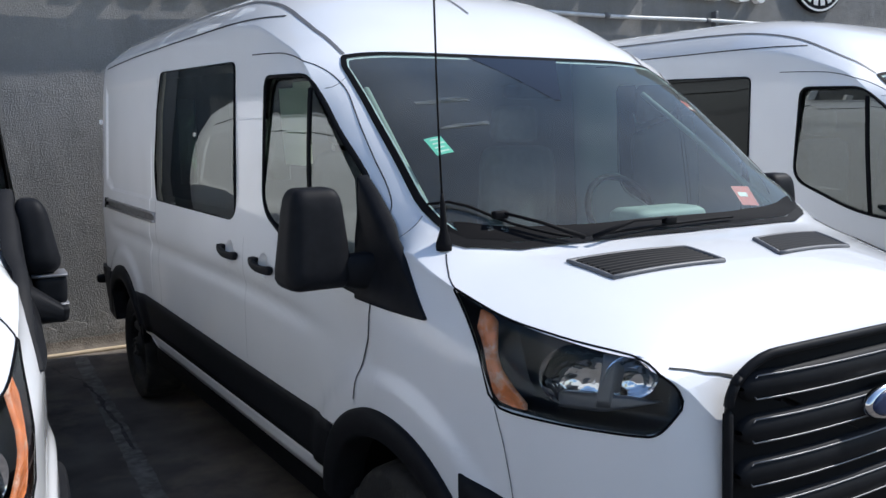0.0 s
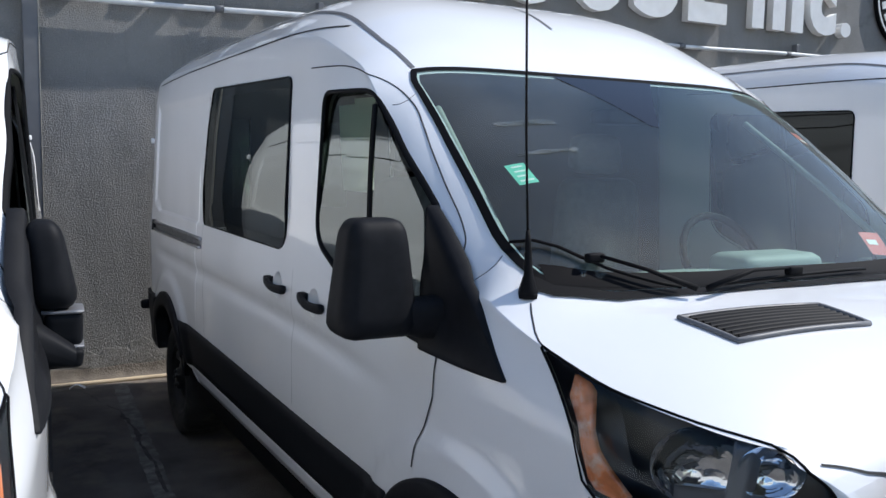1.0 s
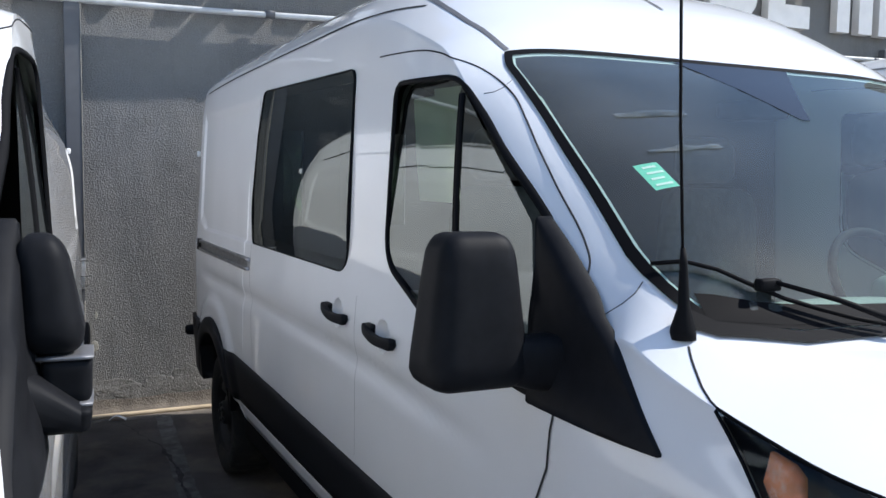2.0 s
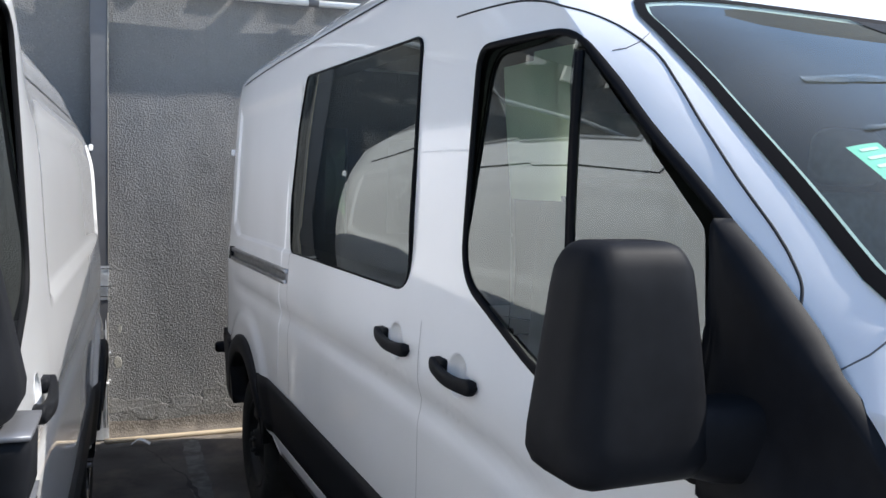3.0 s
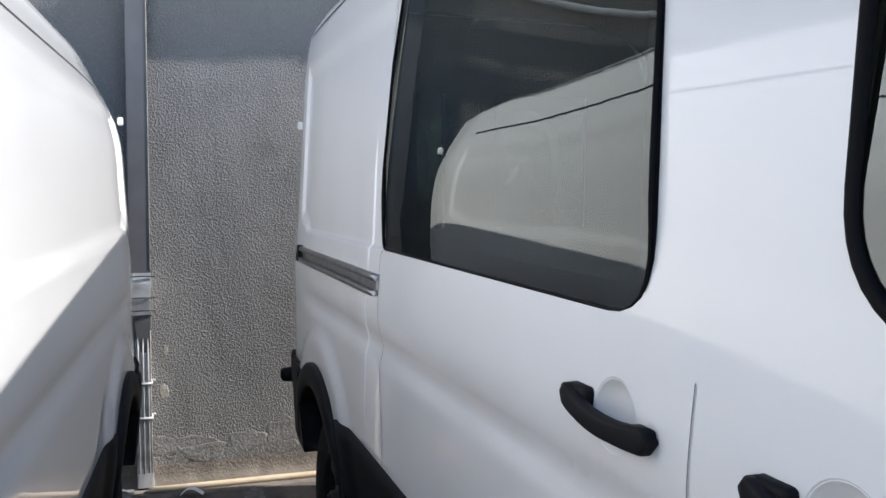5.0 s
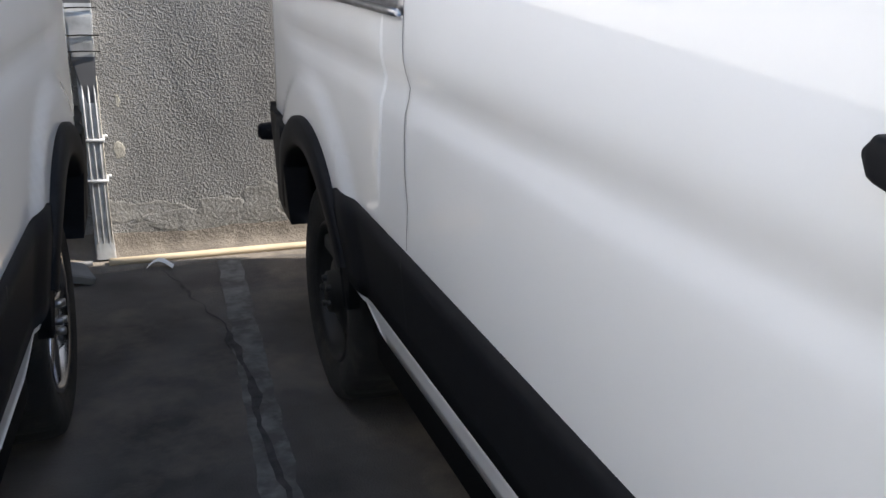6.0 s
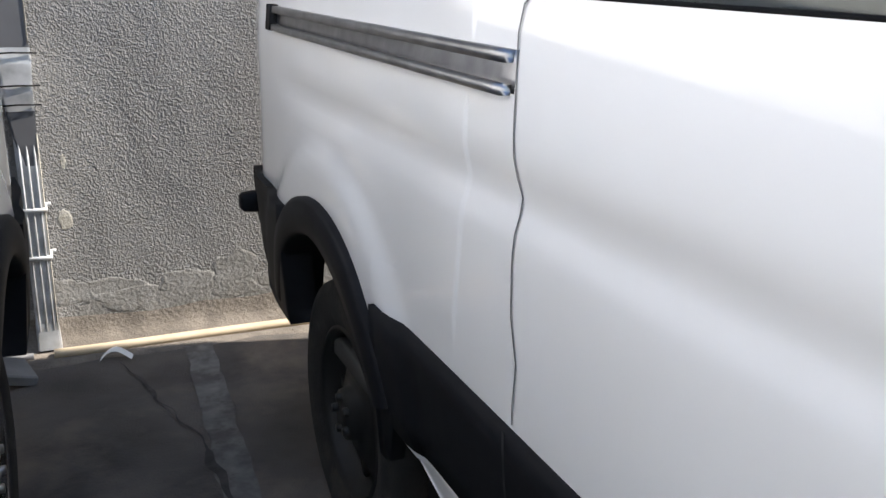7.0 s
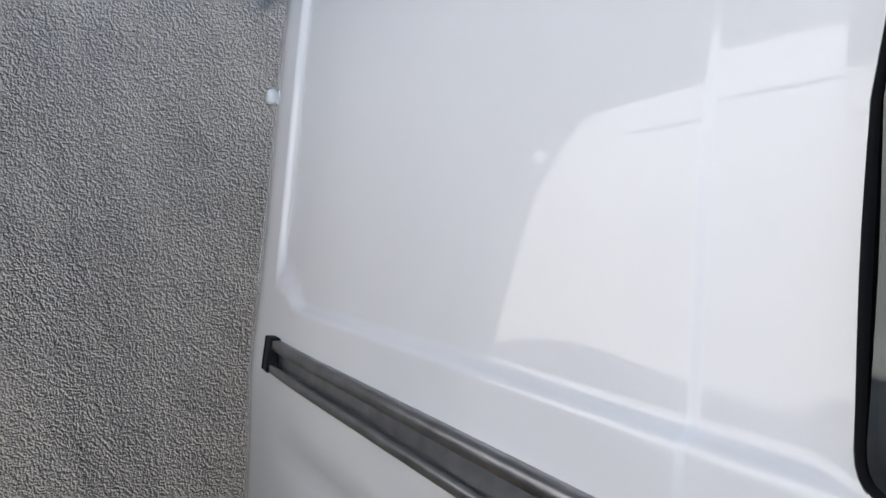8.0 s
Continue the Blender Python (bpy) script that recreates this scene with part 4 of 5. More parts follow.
        for i in range(8):
            t0 = 0.08 + i * 0.12
            add(("slat", sx, i), "slat", lambda: grid_mesh([[(*vq(s, t), top_z(*vq(s, t)) + h) for t, h in ((t0 - 0.035, 0.005), (t0, 0.011), (t0 + 0.02, 0.005))] for s in np.linspace(0.04, 0.96, 12)]), PLASTIC, v)
        def frame_v():
            q = [(0, 0), (1, 0), (1, 1), (0, 1), (0, 0)]
            pts = []
            for (s0, t0), (s1, t1) in zip(q, q[1:]):
                pts += [vq(s0 + (s1 - s0) * w, t0 + (t1 - t0) * w) for w in np.linspace(0, 1, 8)[:-1]]
            pts.append(pts[0])
            return tube([(x, y, top_z(x, y) + 0.004) for x, y in pts], 0.008, 6)
        add(("vent_frame", sx), "vent_frame", frame_v, GREY, v)
    # wipers
    def on_glass(x, y, up):
        return (x, y, top_z(x, y) + up)
    for i, (a, b, piv) in enumerate((((-0.85, 0.045), (-0.47, -0.20), (-0.45, -0.235)), ((-0.38, -0.215), (0.29, -0.185), (-0.42, -0.245)))):
        w = add(("wiper", i), "wiper", lambda: tube([on_glass(a[0] + (b[0] - a[0]) * t, a[1] + (b[1] - a[1]) * t, 0.022) for t in np.linspace(0, 1, 8)], 0.005, 6), RUBBER, None, "black windscreen wiper")
        mid = ((a[0] + b[0]) / 2, (a[1] + b[1]) / 2)
        add(("wiper_arm", i), "wiper_arm", lambda: tube([on_glass(piv[0], piv[1], 0.03), on_glass((piv[0] + mid[0]) / 2, (piv[1] + mid[1]) / 2, 0.055), on_glass(*mid, 0.045)], [0.009, 0.006, 0.005], 6), RUBBER, w)
        add(("wiper_clip", i), "wiper_clip", lambda: box_bm((0.055, 0.024, 0.026), on_glass(*mid, 0.036), 0.006, 2), RUBBER, w)
    # aerial
    ax, ay = -0.864, -0.072
    az = top_z(ax, ay)
    aer = add("aerial", "aerial", lambda: tube([(ax, ay, az - 0.01), (ax, ay, az + 0.01), (ax, ay, az + 0.05), (ax, ay + 0.005, az + 0.13), (ax, ay + 0.008, az + 0.16)], [0.026, 0.024, 0.012, 0.008, 0.005], 12), RUBBER, None, "black whip aerial with rubber foot")
    add("aerial_whip", "whip", lambda: tube([(ax, ay + 0.008, az + 0.15), (ax + 0.002, ay + 0.03, az + 0.4), (ax + 0.004, ay + 0.05, az + 0.8)], 0.0032, 6), RUBBER, aer)
    # grille
    def front_y(x, z=1.0):
        return -0.952 + 0.042 * (abs(x) / 0.56) ** 3
    outline = rounded([(-0.51, 1.232), (0.51, 1.232), (0.58, 1.14), (0.57, 0.83), (0.47, 0.68), (-0.47, 0.68), (-0.57, 0.83), (-0.58, 1.14)], [0.09, 0.09, 0.05, 0.05, 0.05, 0.05, 0.05, 0.05], 6)
    def grille_back():
        rows = [[(x * t, front_y(x * t) + 0.012, 0.93 + (z - 0.93) * t) for x, z in outline] for t in np.linspace(1, 0.02, 8)]
        bm = grid_mesh(rows, closed=True)
        return bm
    gr = add("grille", "grille", grille_back, RUBBER, None, "black front grille with grey edged bars")
    add("grille_frame", "grille_frame", lambda: tube([(x, front_y(x), z) for x, z in outline + outline[:1]], 0.013, 8), PLASTIC, gr)
    for i in range(4):
        z = 1.150 - i * 0.112
        hw = 0.545 if i < 3 else 0.50
        bar = add(("bar", i), "grille_bar", lambda: grid_mesh([[(x, front_y(x) + d, z + h * math.sqrt(max(0.02, 1 - max(0.0, (abs(x) - hw + 0.05) / 0.05) ** 2))) for d, h in ((0.02, 0.040), (-0.006, 0.036), (-0.012, 0.0), (-0.006, -0.036), (0.02, -0.040))] for x in np.concatenate([-hw + np.array([0, 0.004, 0.012, 0.025]), np.linspace(-hw + 0.04, hw - 0.04, 19), hw - np.array([0.025, 0.012, 0.004, 0])])]), PLASTIC, gr)
        loop = [(x, front_y(x) - 0.008, z + 0.030) for x in np.linspace(-hw + 0.04, hw - 0.04, 15)] + [(hw - 0.018, front_y(hw) - 0.006, z)] + [(x, front_y(x) - 0.008, z - 0.030) for x in np.linspace(hw - 0.04, -hw + 0.04, 15)] + [(-hw + 0.018, front_y(hw) - 0.006, z)]
        add(("bar_edge", i), "bar_edge", lambda: tube(loop + loop[:1], 0.0022, 6), TRIM, bar)
    badge = add("badge", "badge", lambda: lathe_y(0.115, 0.05, (0, -0.985, 1.043), 0.022), CHROME, gr, "oval chrome badge")
    add("badge_face", "badge_face", lambda: lathe_y(0.10, 0.04, (0, -0.992, 1.043), 0.014), BLUE, badge)
    for i, (x, y0) in enumerate(((-0.03, 1.03), (0.65, 1.09))):
        add(("rib", i), "roof_rib", lambda: top_ribbon([(x, y0), (x - 0.01, y0 + 0.12), (x - 0.03, y0 + 0.3), (x - 0.03, y0 + 0.6)], 0.012, 0.003), GREY)
    if full:
        interior(van, add)
    return van


def lathe_y(rx, rz, c, d):
    rows = []
    for s, q in ((1.0, 0.0), (1.0, 0.6), (0.95, 0.9), (0.8, 1.0), (0.02, 1.0)):
        rows.append([(c[0] + rx * s * math.cos(t), c[1] + d * (1 - q), c[2] + rz * s * math.sin(t)) for t in np.linspace(0, 2 * math.pi, 32, endpoint=False)])
    return grid_mesh(rows, closed=True)


def interior(van, add):
    def liner(rows_y, keep_right):
        rows = []
        for y in rows_y:
            te = top_e(y)
            left = [(side_x(y, z, False) - 0.045, y, z) for z in np.linspace(0.9, te - 0.02, 10)]
            top = [(x, y, top_z(x, y) - 0.045) for x in np.linspace(0.82, -0.82, 12)]
            right = [(-side_x(y, z) + 0.045, y, z) for z in np.linspace(te - 0.02, 0.9, 10)]
            rows.append(left + top + (right if keep_right else right[:2]))
        return grid_mesh(rows)
    add("liner_mid", "cargo_liner", lambda: liner(np.linspace(1.42, 2.9, 12), False), INSIDE)
    add("liner_rear", "cargo_liner", lambda: liner(np.linspace(2.9, 4.42, 12), True), INSIDE)
    add("liner_tail", "cargo_liner", lambda: rear_panel(4.43, 0.05, ((-0.39, -0.25), (0.01, 0.50)), -0.93, 0.93, 0.9), INSIDE)
    def dash():
        prof = [(-0.16, 1.30), (-0.12, 1.36), (0.05, 1.385), (0.25, 1.40), (0.36, 1.39), (0.42, 1.34), (0.44, 1.2), (0.42, 0.8)]
        return grid_mesh([[(x, y + 0.06 * (x / 0.86) ** 2, z + 0.012 * math.cos(5 * x)) for y, z in prof] for x in np.linspace(-0.86, 0.86, 24)])
    d = add("dash", "dashboard", dash, DASH, None, "grey moulded dashboard")
    add("dash_hood", "instrument_hood", lambda: rounded_block((0.42, 0.30, 1.40), (0.20, 0.10, 0.055), 0.04), DASH, d)
    add("dash_vent", "dash_vent", lambda: box_bm((0.34, 0.10, 0.012), (0.25, 0.06, 1.402), 0.004, 1), RUBBER, d)
    add("steer", "steering_wheel", lambda: tube([(0.42 + 0.19 * math.cos(t), 0.50 + 0.09 * math.sin(t), 1.40 + 0.165 * math.sin(t)) for t in np.linspace(0, 2 * math.pi, 33)], 0.015, 8), RUBBER, None)
    add("visor", "sensor_box", lambda: rounded_block((0.02, 0.66, 1.93), (0.09, 0.07, 0.03), 0.02, 0, 4), RUBBER, None, "black sensor housing behind the windscreen")
    for sx in (-1, 1):
        add(("trim", sx), "pillar_trim", lambda: tube([(sx * 0.80, 0.03, 1.44), (sx * 0.765, 0.36, 1.69), (sx * 0.715, 0.70, 1.93)], 0.013, 8), DASH, None, "pale pillar trim")
    for sx in (-0.45, 0.45):
        k = lambda s: (s, sx)
        seat = add(k("seat"), "seat", lambda: rounded_block((sx, 1.02, 0.92), (0.25, 0.26, 0.10), 0.07, 0, 6), CLOTH, None, "dark cloth front seat")
        add(k("back"), "backrest", lambda: rounded_block((sx, 1.30, 1.33), (0.25, 0.08, 0.36), 0.07, 0.15, 6), CLOTH, seat)
        add(k("head"), "headrest", lambda: rounded_block((sx, 1.33, 1.80), (0.14, 0.055, 0.09), 0.05, 0.1, 6), CLOTH, seat)
        add(k("plinth"), "seat_box", lambda: box_bm((0.42, 0.44, 0.36), (sx, 1.05, 0.66), 0.02, 1), INSIDE, seat)


# ---- ground and wall ----
def plane(x0, x1, y0, y1, z, nx=1, ny=1):
    return grid_mesh([[(x, y, z) for x in np.linspace(x0, x1, nx + 1)] for y in np.linspace(y0, y1, ny + 1)])


def flat(pts, z=0.004):
    bm = bmesh.new()
    bm.faces.new([bm.verts.new((x, y, z)) for x, y in pts])
    bmesh.ops.recalc_face_normals(bm, faces=bm.faces)
    return bm


WALL_Y = 5.19
ground = part("ground", plane(-600, 600, -900, 600, 0, 2, 2), ASPHALT)
tagged(ground, "dark stained asphalt of a parking yard", "ground", kind="structure")
wall = part("wall_north", box_bm((60, 0.4, 7.0), (8, WALL_Y + 0.2, 3.5)), STUCCO, smooth=False)
tagged(wall, "dark grey painted rough stucco wall", "wall", kind="structure")

# unseen pale wall, added to bounce light onto the shaded van sides
PALE = mat("pale_bounce", (0.62, 0.60, 0.56), 0.9, vary=0.08, scale=1.2, bump=0.4, bump_scale=40, dirt=(0.50, 0.48, 0.44), dirt_scale=0.7)
west = part("bounce_wall", box_bm((0.4, 40, 5.0), (-13.0, WALL_Y - 20, 2.5)), PALE, smooth=False)
tagged(west, "unseen pale wall added to bounce light onto the vans", "wall", kind="structure")


def footing():
    rows = []
    for x in np.linspace(-12, 12, 240):
        h = 0.095 + 0.02 * noise.noise(Vector((x * 2.0, 0, 0))) + 0.012 * noise.noise(Vector((x * 9, 3, 0)))
        d = 0.05 + 0.01 * noise.noise(Vector((x * 3, 7, 0)))
        rows.append([(x, WALL_Y - 0.001, h + 0.02), (x, WALL_Y - 0.006, h), (x, WALL_Y - 0.012, h * 0.55), (x, WALL_Y - d * 0.7, 0.03), (x, WALL_Y - d - 0.05, 0.010), (x, WALL_Y - d - 0.12 - 0.05 * noise.noise(Vector((x * 4, 11, 0))), 0.006), (x, WALL_Y - d - 0.15 - 0.06 * noise.noise(Vector((x * 4, 11, 0))), -0.01)])
    return grid_mesh(rows)


tagged(part("baseboard", footing(), DIRTM), "brown stained cement footing along the wall", "footing", kind="structure")



def plaster_flake(x, z, w, h, seed, proud):
    """A thin uneven skin of cement on the wall."""
    ring = []
    for k in range(22):
        a = 2 * math.pi * k / 22
        r = 1 + 0.55 * noise.noise(Vector((1.5 * math.cos(a), 1.5 * math.sin(a), seed))) + 0.3 * noise.noise(Vector((5 * math.cos(a), 5 * math.sin(a), seed)))
        ring.append((x + w / 2 * r * math.cos(a), z + h / 2 * r * math.sin(a)))
    rows = [[(x + (px - x) * k, WALL_Y - d, max(z + (pz - z) * k, 0.02)) for px, pz in ring] for k, d in ((1.0, -0.002), (0.97, proud * 0.7), (0.86, proud), (0.5, proud * 1.15), (0.05, proud))]
    bm = grid_mesh(rows, closed=True)
    bm.verts.ensure_lookup_table()
    bm.faces.new(bm.verts[-22:])
    return facing(bm, (0, -1, 0))


rnd = random.Random(4)
for k in range(13):
    px = -1.62 + 0.95 * k / 13 + rnd.uniform(-0.03, 0.03)
    part("plaster_flake", plaster_flake(px, 0.13 + 0.10 * rnd.random() ** 2, rnd.uniform(0.10, 0.30), rnd.uniform(0.05, 0.12), k * 1.7, rnd.uniform(0.0004, 0.0009)), CEMENT, wall)
part("plaster_flake", plaster_flake(-0.92, 0.24, 0.20, 0.17, 3.1, 0.0007), CEMENT, wall)
part("plaster_flake", plaster_flake(-1.535, 0.50, 0.045, 0.085, 9.4, 0.0015), LIME_AND_SUN_EDGE, wall, "pale chipped spot")
part("plaster_flake", plaster_flake(-1.52, 0.72, 0.02, 0.05, 5.4, 0.001), LIME_AND_SUN_EDGE, wall, "pale chipped spot")

main = make_van("cargo_van")
tagged(main, "white medium-roof cargo van with tinted sliding-door window", "van", "parked vans")
right_van = make_van("cargo_van", tint=PRIVACY)
right_van.matrix_basis = pose(3.24, -0.12, -0.0)
tagged(right_van, "white medium-roof cargo van parked in the next bay", "van", "parked vans")
left_van = make_van("cargo_van", "alloy", roof="low", folded=True)
left_van.matrix_basis = pose(-2.964, 0.12, 0, 0, 0, -4.2)
tagged(left_van, "white low-roof cargo van with plain side panels and silver wheels", "van", "parked vans")
ROOF["kind"] = "mid"


# ---- papers and stickers in the main van ----
S = Side(-1)


def sheet(y0, y1, z0, z1, lean, off, bend):
    return grid_mesh([[S.at(y + lean * (z - z1), z, off + bend * math.sin(6 * (z - z0)) * (y - y0)) for z in np.linspace(z0, z1, 8)] for y in np.linspace(y0, y1, 6)])


notice = part("paper_notice", sheet(0.84, 1.05, 1.65, 1.945, 0.25, -0.040, 0.03), PAPER)
tagged(notice, "pale yellow paper notice taped behind the door glass", "paper")
for i, z in enumerate((1.885, 1.87, 1.845, 1.83, 1.80)):
    part("text_bar", sheet(0.89 if i % 2 else 0.92, 1.01, z, z + 0.006, 0.25, -0.0380, 0.03), INK, notice)
tagged(part("paper_notice", sheet(0.80, 0.93, 1.66, 1.965, 0.22, -0.047, 0.05), PAPER), "second pale paper sheet hanging behind the door glass", "paper")


def on_screen(x0, x1, y0, y1, off, skew=0.0):
    return grid_mesh([[(x + skew * (y - y0), y, top_z(x + skew * (y - y0), y) + off) for x in np.linspace(x0, x1, 4)] for y in np.linspace(y0, y1, 4)])


st = part("sticker", on_screen(-0.715, -0.648, 0.20, 0.275, -0.006, -0.1), GREEN)
tagged(st, "green printed sticker inside the windscreen", "sticker")
for i in range(4):
    part("text_bar", on_screen(-0.705, -0.658 - 0.01 * (i % 2), 0.208 + i * 0.017, 0.214 + i * 0.017, -0.0045, -0.1), WHITE, st)
st = part("sticker", on_screen(0.46, 0.56, -0.09, -0.02, -0.006, 0.2), RED)
tagged(st, "red printed sticker inside the windscreen", "sticker")
part("text_bar", on_screen(0.48, 0.53, -0.06, -0.045, -0.0045, 0.2), WHITE, st)
st = part("sticker", on_screen(0.735, 0.775, 0.43, 0.49, -0.006, 0.0), RED)
tagged(st, "small red and white sticker inside the windscreen", "sticker")
part("text_bar", on_screen(0.74, 0.77, 0.435, 0.45, -0.0045), WHITE, st)

# remnants of tape across the windscreen
for y0, w0, seed in ((0.432, 0.024, 1), (0.300, 0.017, 5)):
    rows = []
    for x in np.linspace(-0.665, -0.43, 26):
        w = w0 * (0.6 + 0.5 * noise.noise(Vector((x * 17, seed, 0))) + 0.3 * sstep(-0.66, -0.60, x))
        y = y0 + 0.08 * (x + 0.55) + 0.006 * noise.noise(Vector((x * 11, seed, 3)))
        rows.append([(x, y + s * w / 2, top_z(x, y + s * w / 2) + 0.0065) for s in (-1, 0, 1)])
    tagged(part("tape_remnant", facing(grid_mesh(rows), (0, -0.5, 1)), TAPE), "torn strip of clear tape stuck on the windscreen", "tape")

# ---- on the wall ----
def pipe_z(x):
    return 2.865 + 0.019 * (x + 2)


conduit = part("conduit", tube([(x, WALL_Y - 0.07 + 0.004 * math.sin(x * 1.7), pipe_z(x) + 0.006 * math.sin(x * 2.3)) for x in np.linspace(-9, 16, 60)], 0.022, 10), PIPE)
tagged(conduit, "white painted steel conduit along the wall", "conduit")
for x in np.arange(-8.4, 15, 1.62):
    part("coupling", tube([(x - 0.035, WALL_Y - 0.07, pipe_z(x)), (x + 0.035, WALL_Y - 0.07, pipe_z(x + 0.07))], 0.029, 10), GREY, conduit)
for x in (-5.1, 0.55, 6.35, 12.0):
    part("bracket", box_bm((0.05, 0.075, 0.26), (x, WALL_Y - 0.036, pipe_z(x) - 0.01), 0.006, 1), GREY, conduit, smooth=False)


def letter_bm(ch, x0, x1, z0, z1, depth):
    cu = bpy.data.curves.new("letter", "FONT")
    cu.body, cu.size, cu.extrude, cu.offset, cu.resolution_u = ch, 1.0, depth / 2, 0.05, 4
    ob = new("letter_tmp", cu)
    dg = bpy.context.evaluated_depsgraph_get()
    me = bpy.data.meshes.new_from_object(ob.evaluated_get(dg))
    bm = bmesh.new()
    bm.from_mesh(me)
    bpy.data.objects.remove(ob)
    bpy.data.curves.remove(cu)
    bpy.data.meshes.remove(me)
    xs, zs = [v.co.x for v in bm.verts], [v.co.y for v in bm.verts]
    for v in bm.verts:
        u, w = (v.co.x - min(xs)) / (max(xs) - min(xs)), (v.co.y - min(zs)) / (max(zs) - min(zs))
        v.co = Vector((x0 + u * (x1 - x0), WALL_Y - 0.012 - depth / 2 - v.co.z, z0 + w * (z1 - z0)))
    return bm


sign = empty("wall_sign")
sign.location = (0, 0, 0)
tagged(sign, "raised white sign letters on the grey wall", "sign")
Z0 = 3.245
for ch, a, b, h in (("W", -1.75, -0.85, 0.9), ("A", -0.75, -0.02, 0.9), ("R", 0.12, 0.72, 0.9), ("E", 0.86, 1.40, 0.9), ("H", 1.54, 2.16, 0.9), ("O", 2.26, 2.98, 0.9), ("U", 3.12, 3.74, 0.9), ("S", 3.86, 4.46, 0.9), ("E", 4.60, 5.16, 0.9), ("I", 5.55, 5.73, 0.9), ("n", 5.87, 6.37, 0.64), ("c", 6.47, 6.93, 0.64), (".", 7.02, 7.20, 0.17)):
    zz = Z0 + 0.012 * (a - 4)
    part("letter", letter_bm(ch, a, b, zz, zz + h, 0.09), LETTER, sign, smooth=False)
name_sign = empty("wall_sign")
tagged(name_sign, "row of raised white shapes on the grey wall", "sign")
for i in range(7):
    x = -8.3 + i * 0.82
    bm = box_bm((0.16, 0.05, 0.9), (x, WALL_Y - 0.037, Z0 + 0.38), 0.004, 1)
    if i % 3 != 1:
        box_bm((0.40, 0.05, 0.16), (x + 0.27, WALL_Y - 0.037, Z0 + 0.75 - 0.3 * (i % 2)), 0.004, 1, None, bm)
    box_bm((0.15, 0.05, 0.5), (x + 0.42, WALL_Y - 0.037, Z0 + 0.25), 0.004, 1, Matrix.Rotation(0.3, 4, "Y"), bm)
    part("letter_shape", bm, LETTER, name_sign, smooth=False)


def disc_y(r0, r1, c, d, n=48):
    rows = [[(c[0] + r * math.cos(t), c[1] - q, c[2] + r * math.sin(t)) for t in np.linspace(0, 2 * math.pi, n, endpoint=False)] for r, q in ((r1, 0.0), (r1, d), (r0, d), (r0, 0.0))]
    return grid_mesh(rows, closed=True)


LC = (8.32, WALL_Y - 0.01, 3.86)
disc = part("round_sign", disc_y(0.02, 0.62, LC, 0.05), RUBBER, smooth=False)
tagged(disc, "round dark sign with white ring and emblem", "sign")
part("ring", disc_y(0.575, 0.60, LC, 0.054), LETTER, disc, smooth=False)
part("ring", disc_y(0.385, 0.40, LC, 0.054), LETTER, disc, smooth=False)
for k in range(9):
    a = radians(195 + k * 17)
    part("text_bar", box_bm((0.085, 0.008, 0.085), (LC[0] + 0.485 * math.cos(a), LC[1] - 0.055, LC[2] + 0.485 * math.sin(a)), 0, 1, Matrix.Rotation(-a, 4, "Y")), LETTER, disc, smooth=False)
part("emblem", box_bm((0.24, 0.01, 0.10), (LC[0], LC[1] - 0.055, LC[2] - 0.1), 0.003, 1, Matrix.Rotation(0.5, 4, "Y")), LETTER, disc, smooth=False)

# downspout: painted box duct above, tied joint, funnel and ribbed metal spout below
spout = empty("downspout")
spout.location = (-1.645, WALL_Y, 0)
tagged(spout, "grey box downspout ending in a dented metal spout", "downspout")
DX, DY = 0.0, -0.042


def duct(rows4):
    bm = grid_mesh([[(DX + x * w + ox, DY + y * d, z) for x, y in ((-1, -1), (1, -1), (1, 1), (-1, 1))] for z, w, d, ox in rows4], closed=True)
    bmesh.ops.recalc_face_normals(bm, faces=bm.faces)
    bmesh.ops.bevel(bm, geom=[e for e in bm.edges if abs(e.verts[0].co.z - e.verts[1].co.z) > 0.02], offset=0.006, segments=2, affect="EDGES")
    return bm


part("duct", duct([(1.13, 0.053, 0.04, 0), (2.0, 0.052, 0.04, 0), (4.6, 0.05, 0.04, -0.01)]), GREY, spout, smooth=False)
# pale strip that paints sunlight on the duct's right edge
part("duct_sun_edge", box_bm((0.005, 0.006, 3.44), (DX + 0.051, DY - 0.041, 2.87), 0.002, 1), LIME_AND_SUN_EDGE, spout, "pale strip painted as the duct's sunlit edge")
part("joint", duct([(0.92, 0.045, 0.046, 0.004), (0.98, 0.05, 0.05, 0.0), (1.03, 0.048, 0.05, 0.004), (1.08, 0.055, 0.05, 0), (1.135, 0.054, 0.045, 0)]), SPOUT, spout, "dented taped metal joint", smooth=False)
part("funnel", duct([(0.70, 0.018, 0.03, 0.02), (0.80, 0.034, 0.04, 0.012), (0.925, 0.047, 0.045, 0.003)]), GREY, spout, smooth=False)
part("spout_tube", duct([(0.085, 0.038, 0.036, 0.012), (0.40, 0.036, 0.034, 0.01), (0.86, 0.036, 0.032, 0.006)]), SPOUT, spout, "ribbed galvanised spout", smooth=False)
for x in (-0.02, 0.004, 0.028):
    part("rib", box_bm((0.008, 0.008, 0.72), (DX + x + 0.006, DY - 0.036, 0.46), 0.003, 1), SPOUT, spout)
# same painted sunlit edge for the lower spout
part("spout_sun_edge", box_bm((0.005, 0.008, 0.74), (DX + 0.047, DY - 0.034, 0.47), 0.002, 1), LIME_AND_SUN_EDGE, spout, "pale strip painted as the spout's sunlit edge")
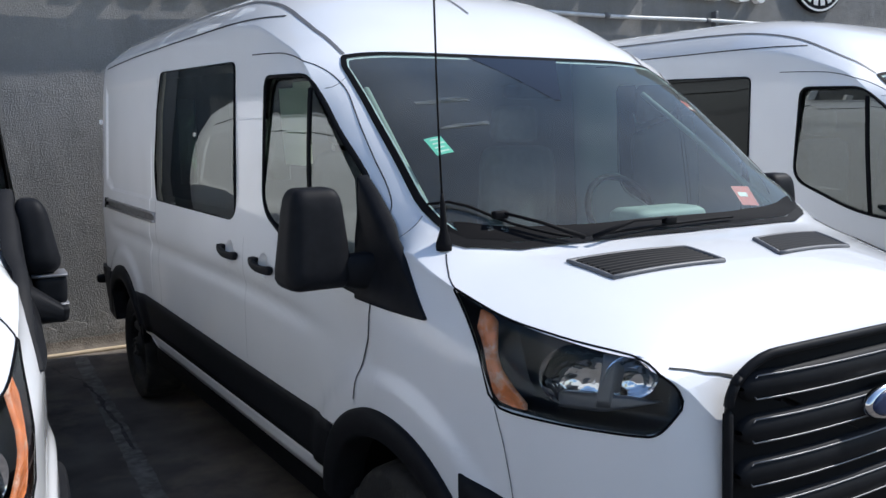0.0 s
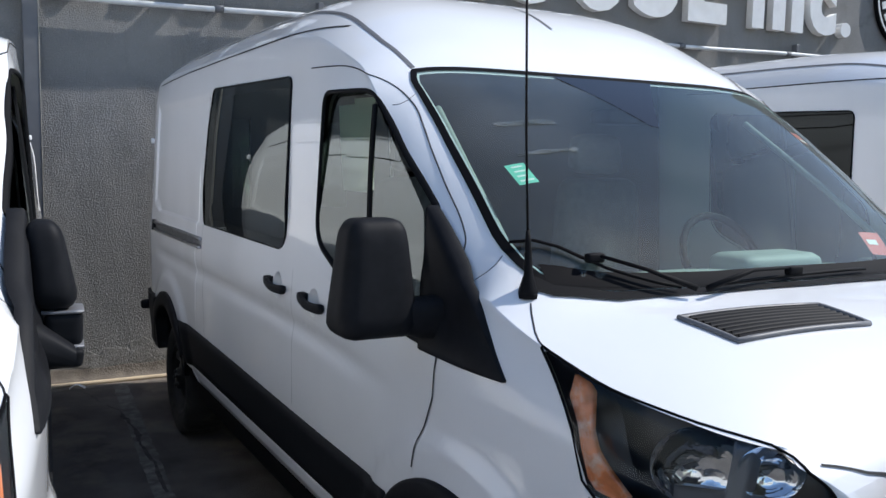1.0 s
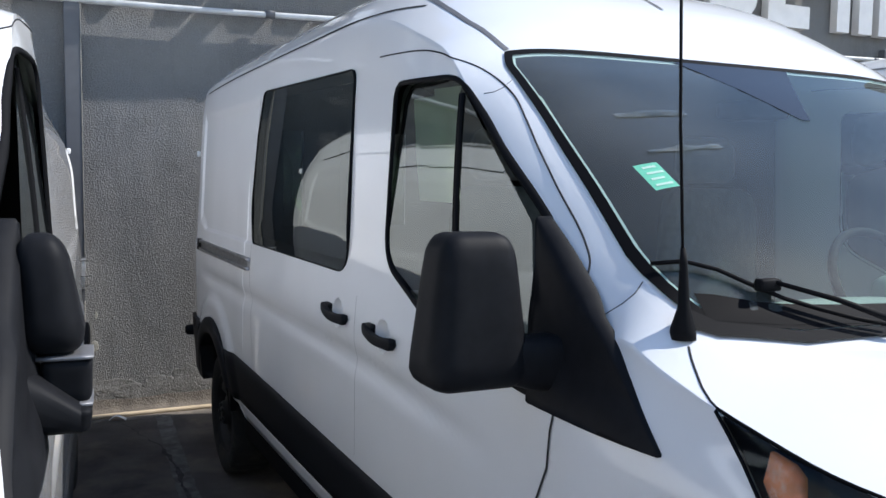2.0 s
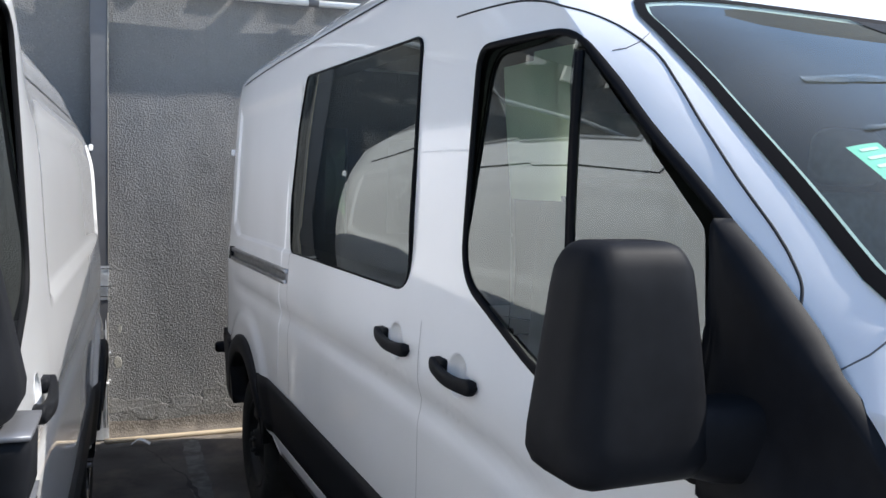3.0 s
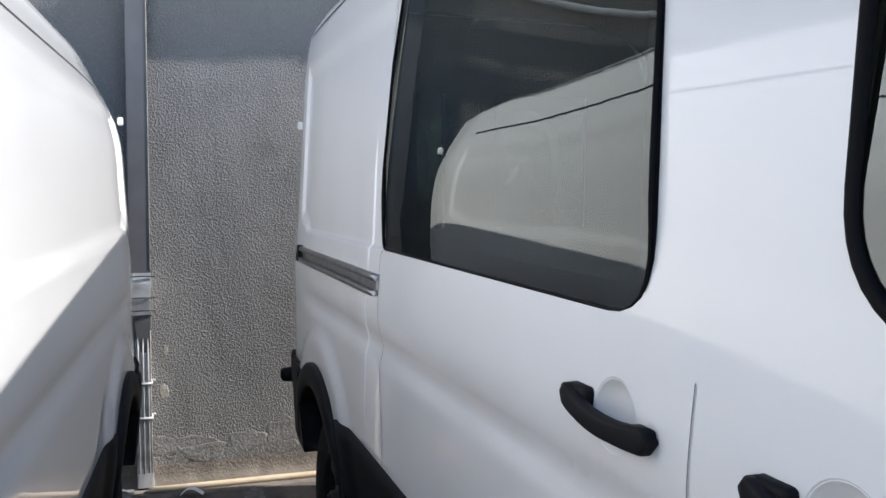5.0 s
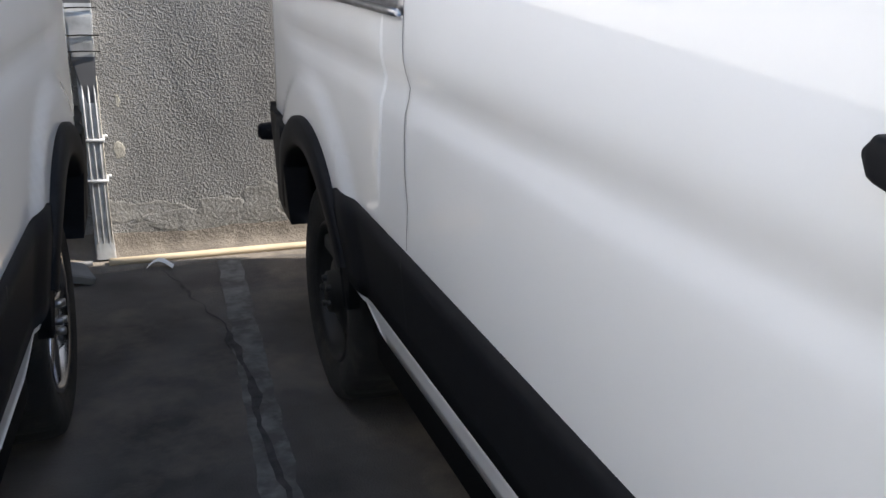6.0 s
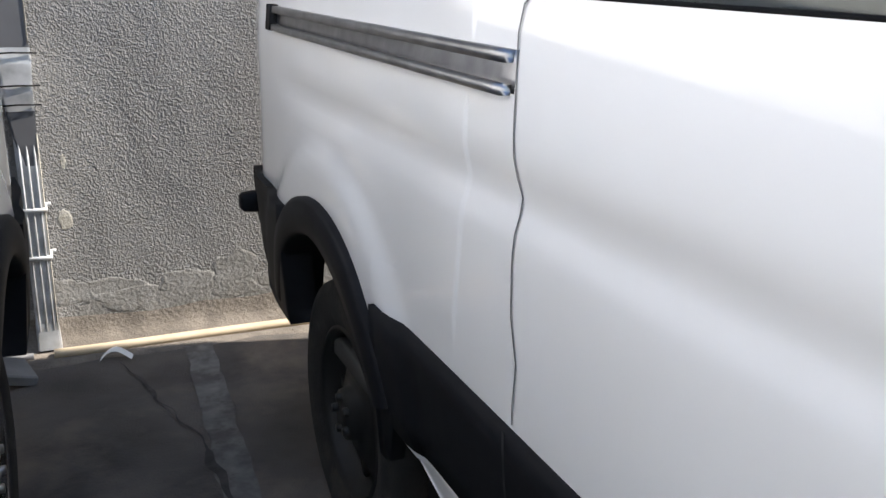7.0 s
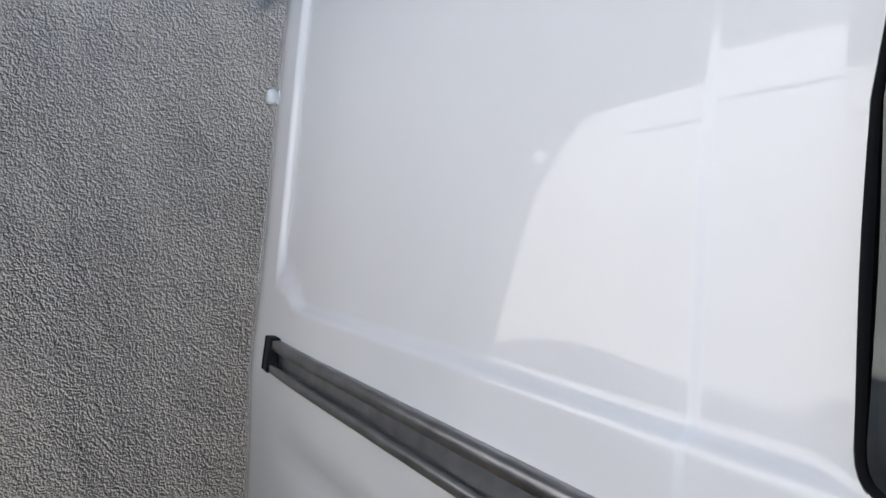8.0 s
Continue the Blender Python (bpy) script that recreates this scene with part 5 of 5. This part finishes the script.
part("shoe", duct([(0.025, 0.042, 0.042, 0.014), (0.06, 0.041, 0.04, 0.013), (0.10, 0.04, 0.038, 0.012), (0.13, 0.04, 0.038, 0.012)]), SPOUT, spout, smooth=False)
# black block that paints the dark inside of the spout's mouth
part("mouth_shade", box_bm((0.07, 0.07, 0.03), (DX + 0.014, DY, 0.018), 0.004, 1), RUBBER, spout)
for z in (0.565, 0.385):
    part("strap", box_bm((0.088, 0.086, 0.016), (DX + 0.012, DY, z), 0.004, 1), SPOUT, spout)
    part("strap_tab", box_bm((0.022, 0.006, 0.014), (DX + 0.058, DY + 0.034, z + 0.004), 0.002, 1), SPOUT, spout)
for z in (1.115, 1.005, 0.94):
    part("tie_wire", tube([(DX - 0.065, DY - 0.054, z), (DX, DY - 0.056, z + 0.004), (DX + 0.075, DY - 0.05, z + 0.002)], 0.003, 6), RUBBER, spout)

# tube that stands for the footing's pale outer edge, not a real hose
hose = part("hose", tube([(x, WALL_Y - 0.105 + 0.012 * math.sin(x * 1.9) + 0.006 * math.sin(x * 5), 0.02) for x in np.linspace(-1.62, 1.4, 60)], 0.018, 10), FOOT_EDGE)
tagged(hose, "pale rounded edge of the cement footing", "hose")
grey_hose = part("hose", tube([(x, WALL_Y - 0.10, 0.017) for x in np.linspace(-3.2, -1.69, 20)], 0.014, 8), GREY)
tagged(grey_hose, "thin grey pipe along the wall foot", "pipe")

# frame above that throws its shadow on the wall
awning = empty("overhead_frame")
tagged(awning, "dark steel awning frame high on the wall", "frame")
part("beam", box_bm((9.0, 0.012, 0.165), (1.0, WALL_Y - 0.255, 3.53), 0, 1, Matrix.Rotation(-0.045, 4, "Y")), BEAM, awning, smooth=False)
part("cable", tube([(x, WALL_Y - 0.26, 3.40 + 0.045 * x + 0.012 * math.sin(5 * x)) for x in np.linspace(-3.4, 5.4, 60)], 0.009, 6), BEAM, awning)
for x in (-3.4, -0.12, 3.2):
    part("arm", box_bm((0.17, 0.255, 0.05), (x, WALL_Y - 0.128, 3.53)), BEAM, awning, smooth=False)

for i, (x, ln) in enumerate(((-0.62, 0.09), (-0.45, 0.06), (-0.30, 0.11), (0.02, 0.05), (0.16, 0.09), (0.28, 0.07), (-1.2, 0.1), (-1.35, 0.07))):
    part("hanging_wire", tube([(x, WALL_Y - 0.255, 3.48), (x + 0.02, WALL_Y - 0.255, 3.48 - ln), (x + 0.05, WALL_Y - 0.26, 3.46 - ln * 1.2)], 0.006, 5), BEAM, awning)

# ---- on the ground ----
def strip(pts, widths, z):
    rows = []
    P = [Vector(p) for p in pts]
    for i, p in enumerate(P):
        t = (P[min(i + 1, len(P) - 1)] - P[max(i - 1, 0)]).normalized()
        q = Vector((-t.y, t.x))
        w = widths[i] if isinstance(widths, list) else widths
        rows.append([(*(p + q * w * s), z) for s in (0.5, 0.0, -0.5)])
    return grid_mesh(rows)


edge = lambda k: 0.012 * noise.noise(Vector((k * 1.7, 2.0, 0)))
pts = [(-1.105 - 0.058 * (5.02 - y), y) for y in np.linspace(5.06, -3.0, 160)]
line = part("parking_line", strip([(x + edge(y * 6), y) for x, y in pts], [0.105 + 0.02 * noise.noise(Vector((y * 5, 0, 1))) for x, y in pts], 0.004), STRIPE)
tagged(line, "worn faded parking line on the asphalt", "line", kind="structure")
pts = [(-1.40, 4.95), (-1.385, 4.90), (-1.33, 4.70), (-1.27, 4.45), (-1.215, 4.28), (-1.21, 4.1), (-1.19, 3.8), (-1.21, 3.5), (-1.20, 3.1), (-1.23, 2.6)]
D = []
for a, b in zip(pts, pts[1:]):
    for j in range(8):
        t = j / 8
        y = a[1] + (b[1] - a[1]) * t
        D.append((a[0] + (b[0] - a[0]) * t + 0.02 * noise.noise(Vector((y * 11, 0, 3))), y))
crack = part("crack", strip(D, [max(0.002, 0.010 + 0.026 * noise.noise(Vector((y * 5, 1, 0))) + (0.012 if y < 4.2 else 0)) for x, y in D], 0.007), CRACKM)
tagged(crack, "dark tarred crack in the asphalt", "crack", kind="structure")
litter = part("litter", grid_mesh([[(-1.47 + 0.11 * s + 0.01 * t, 4.97 + 0.03 * math.sin(s * 4) + 0.03 * t, 0.012 + 0.02 * math.sin(s * 3.1) + 0.006 * t) for t in (0, 1)] for s in np.linspace(0, 1, 9)]), LETTER)
tagged(litter, "scrap of white plastic litter on the asphalt", "litter")
slab = part("stone_slab", box_bm((0.20, 0.16, 0.04), (-1.79, 4.92, 0.05), 0.006, 1, Matrix.Rotation(0.35, 4, "Y") @ Matrix.Rotation(0.3, 4, "Z")), SCRAP, smooth=False)
tagged(slab, "grey slab leaning at the wall foot", "slab")
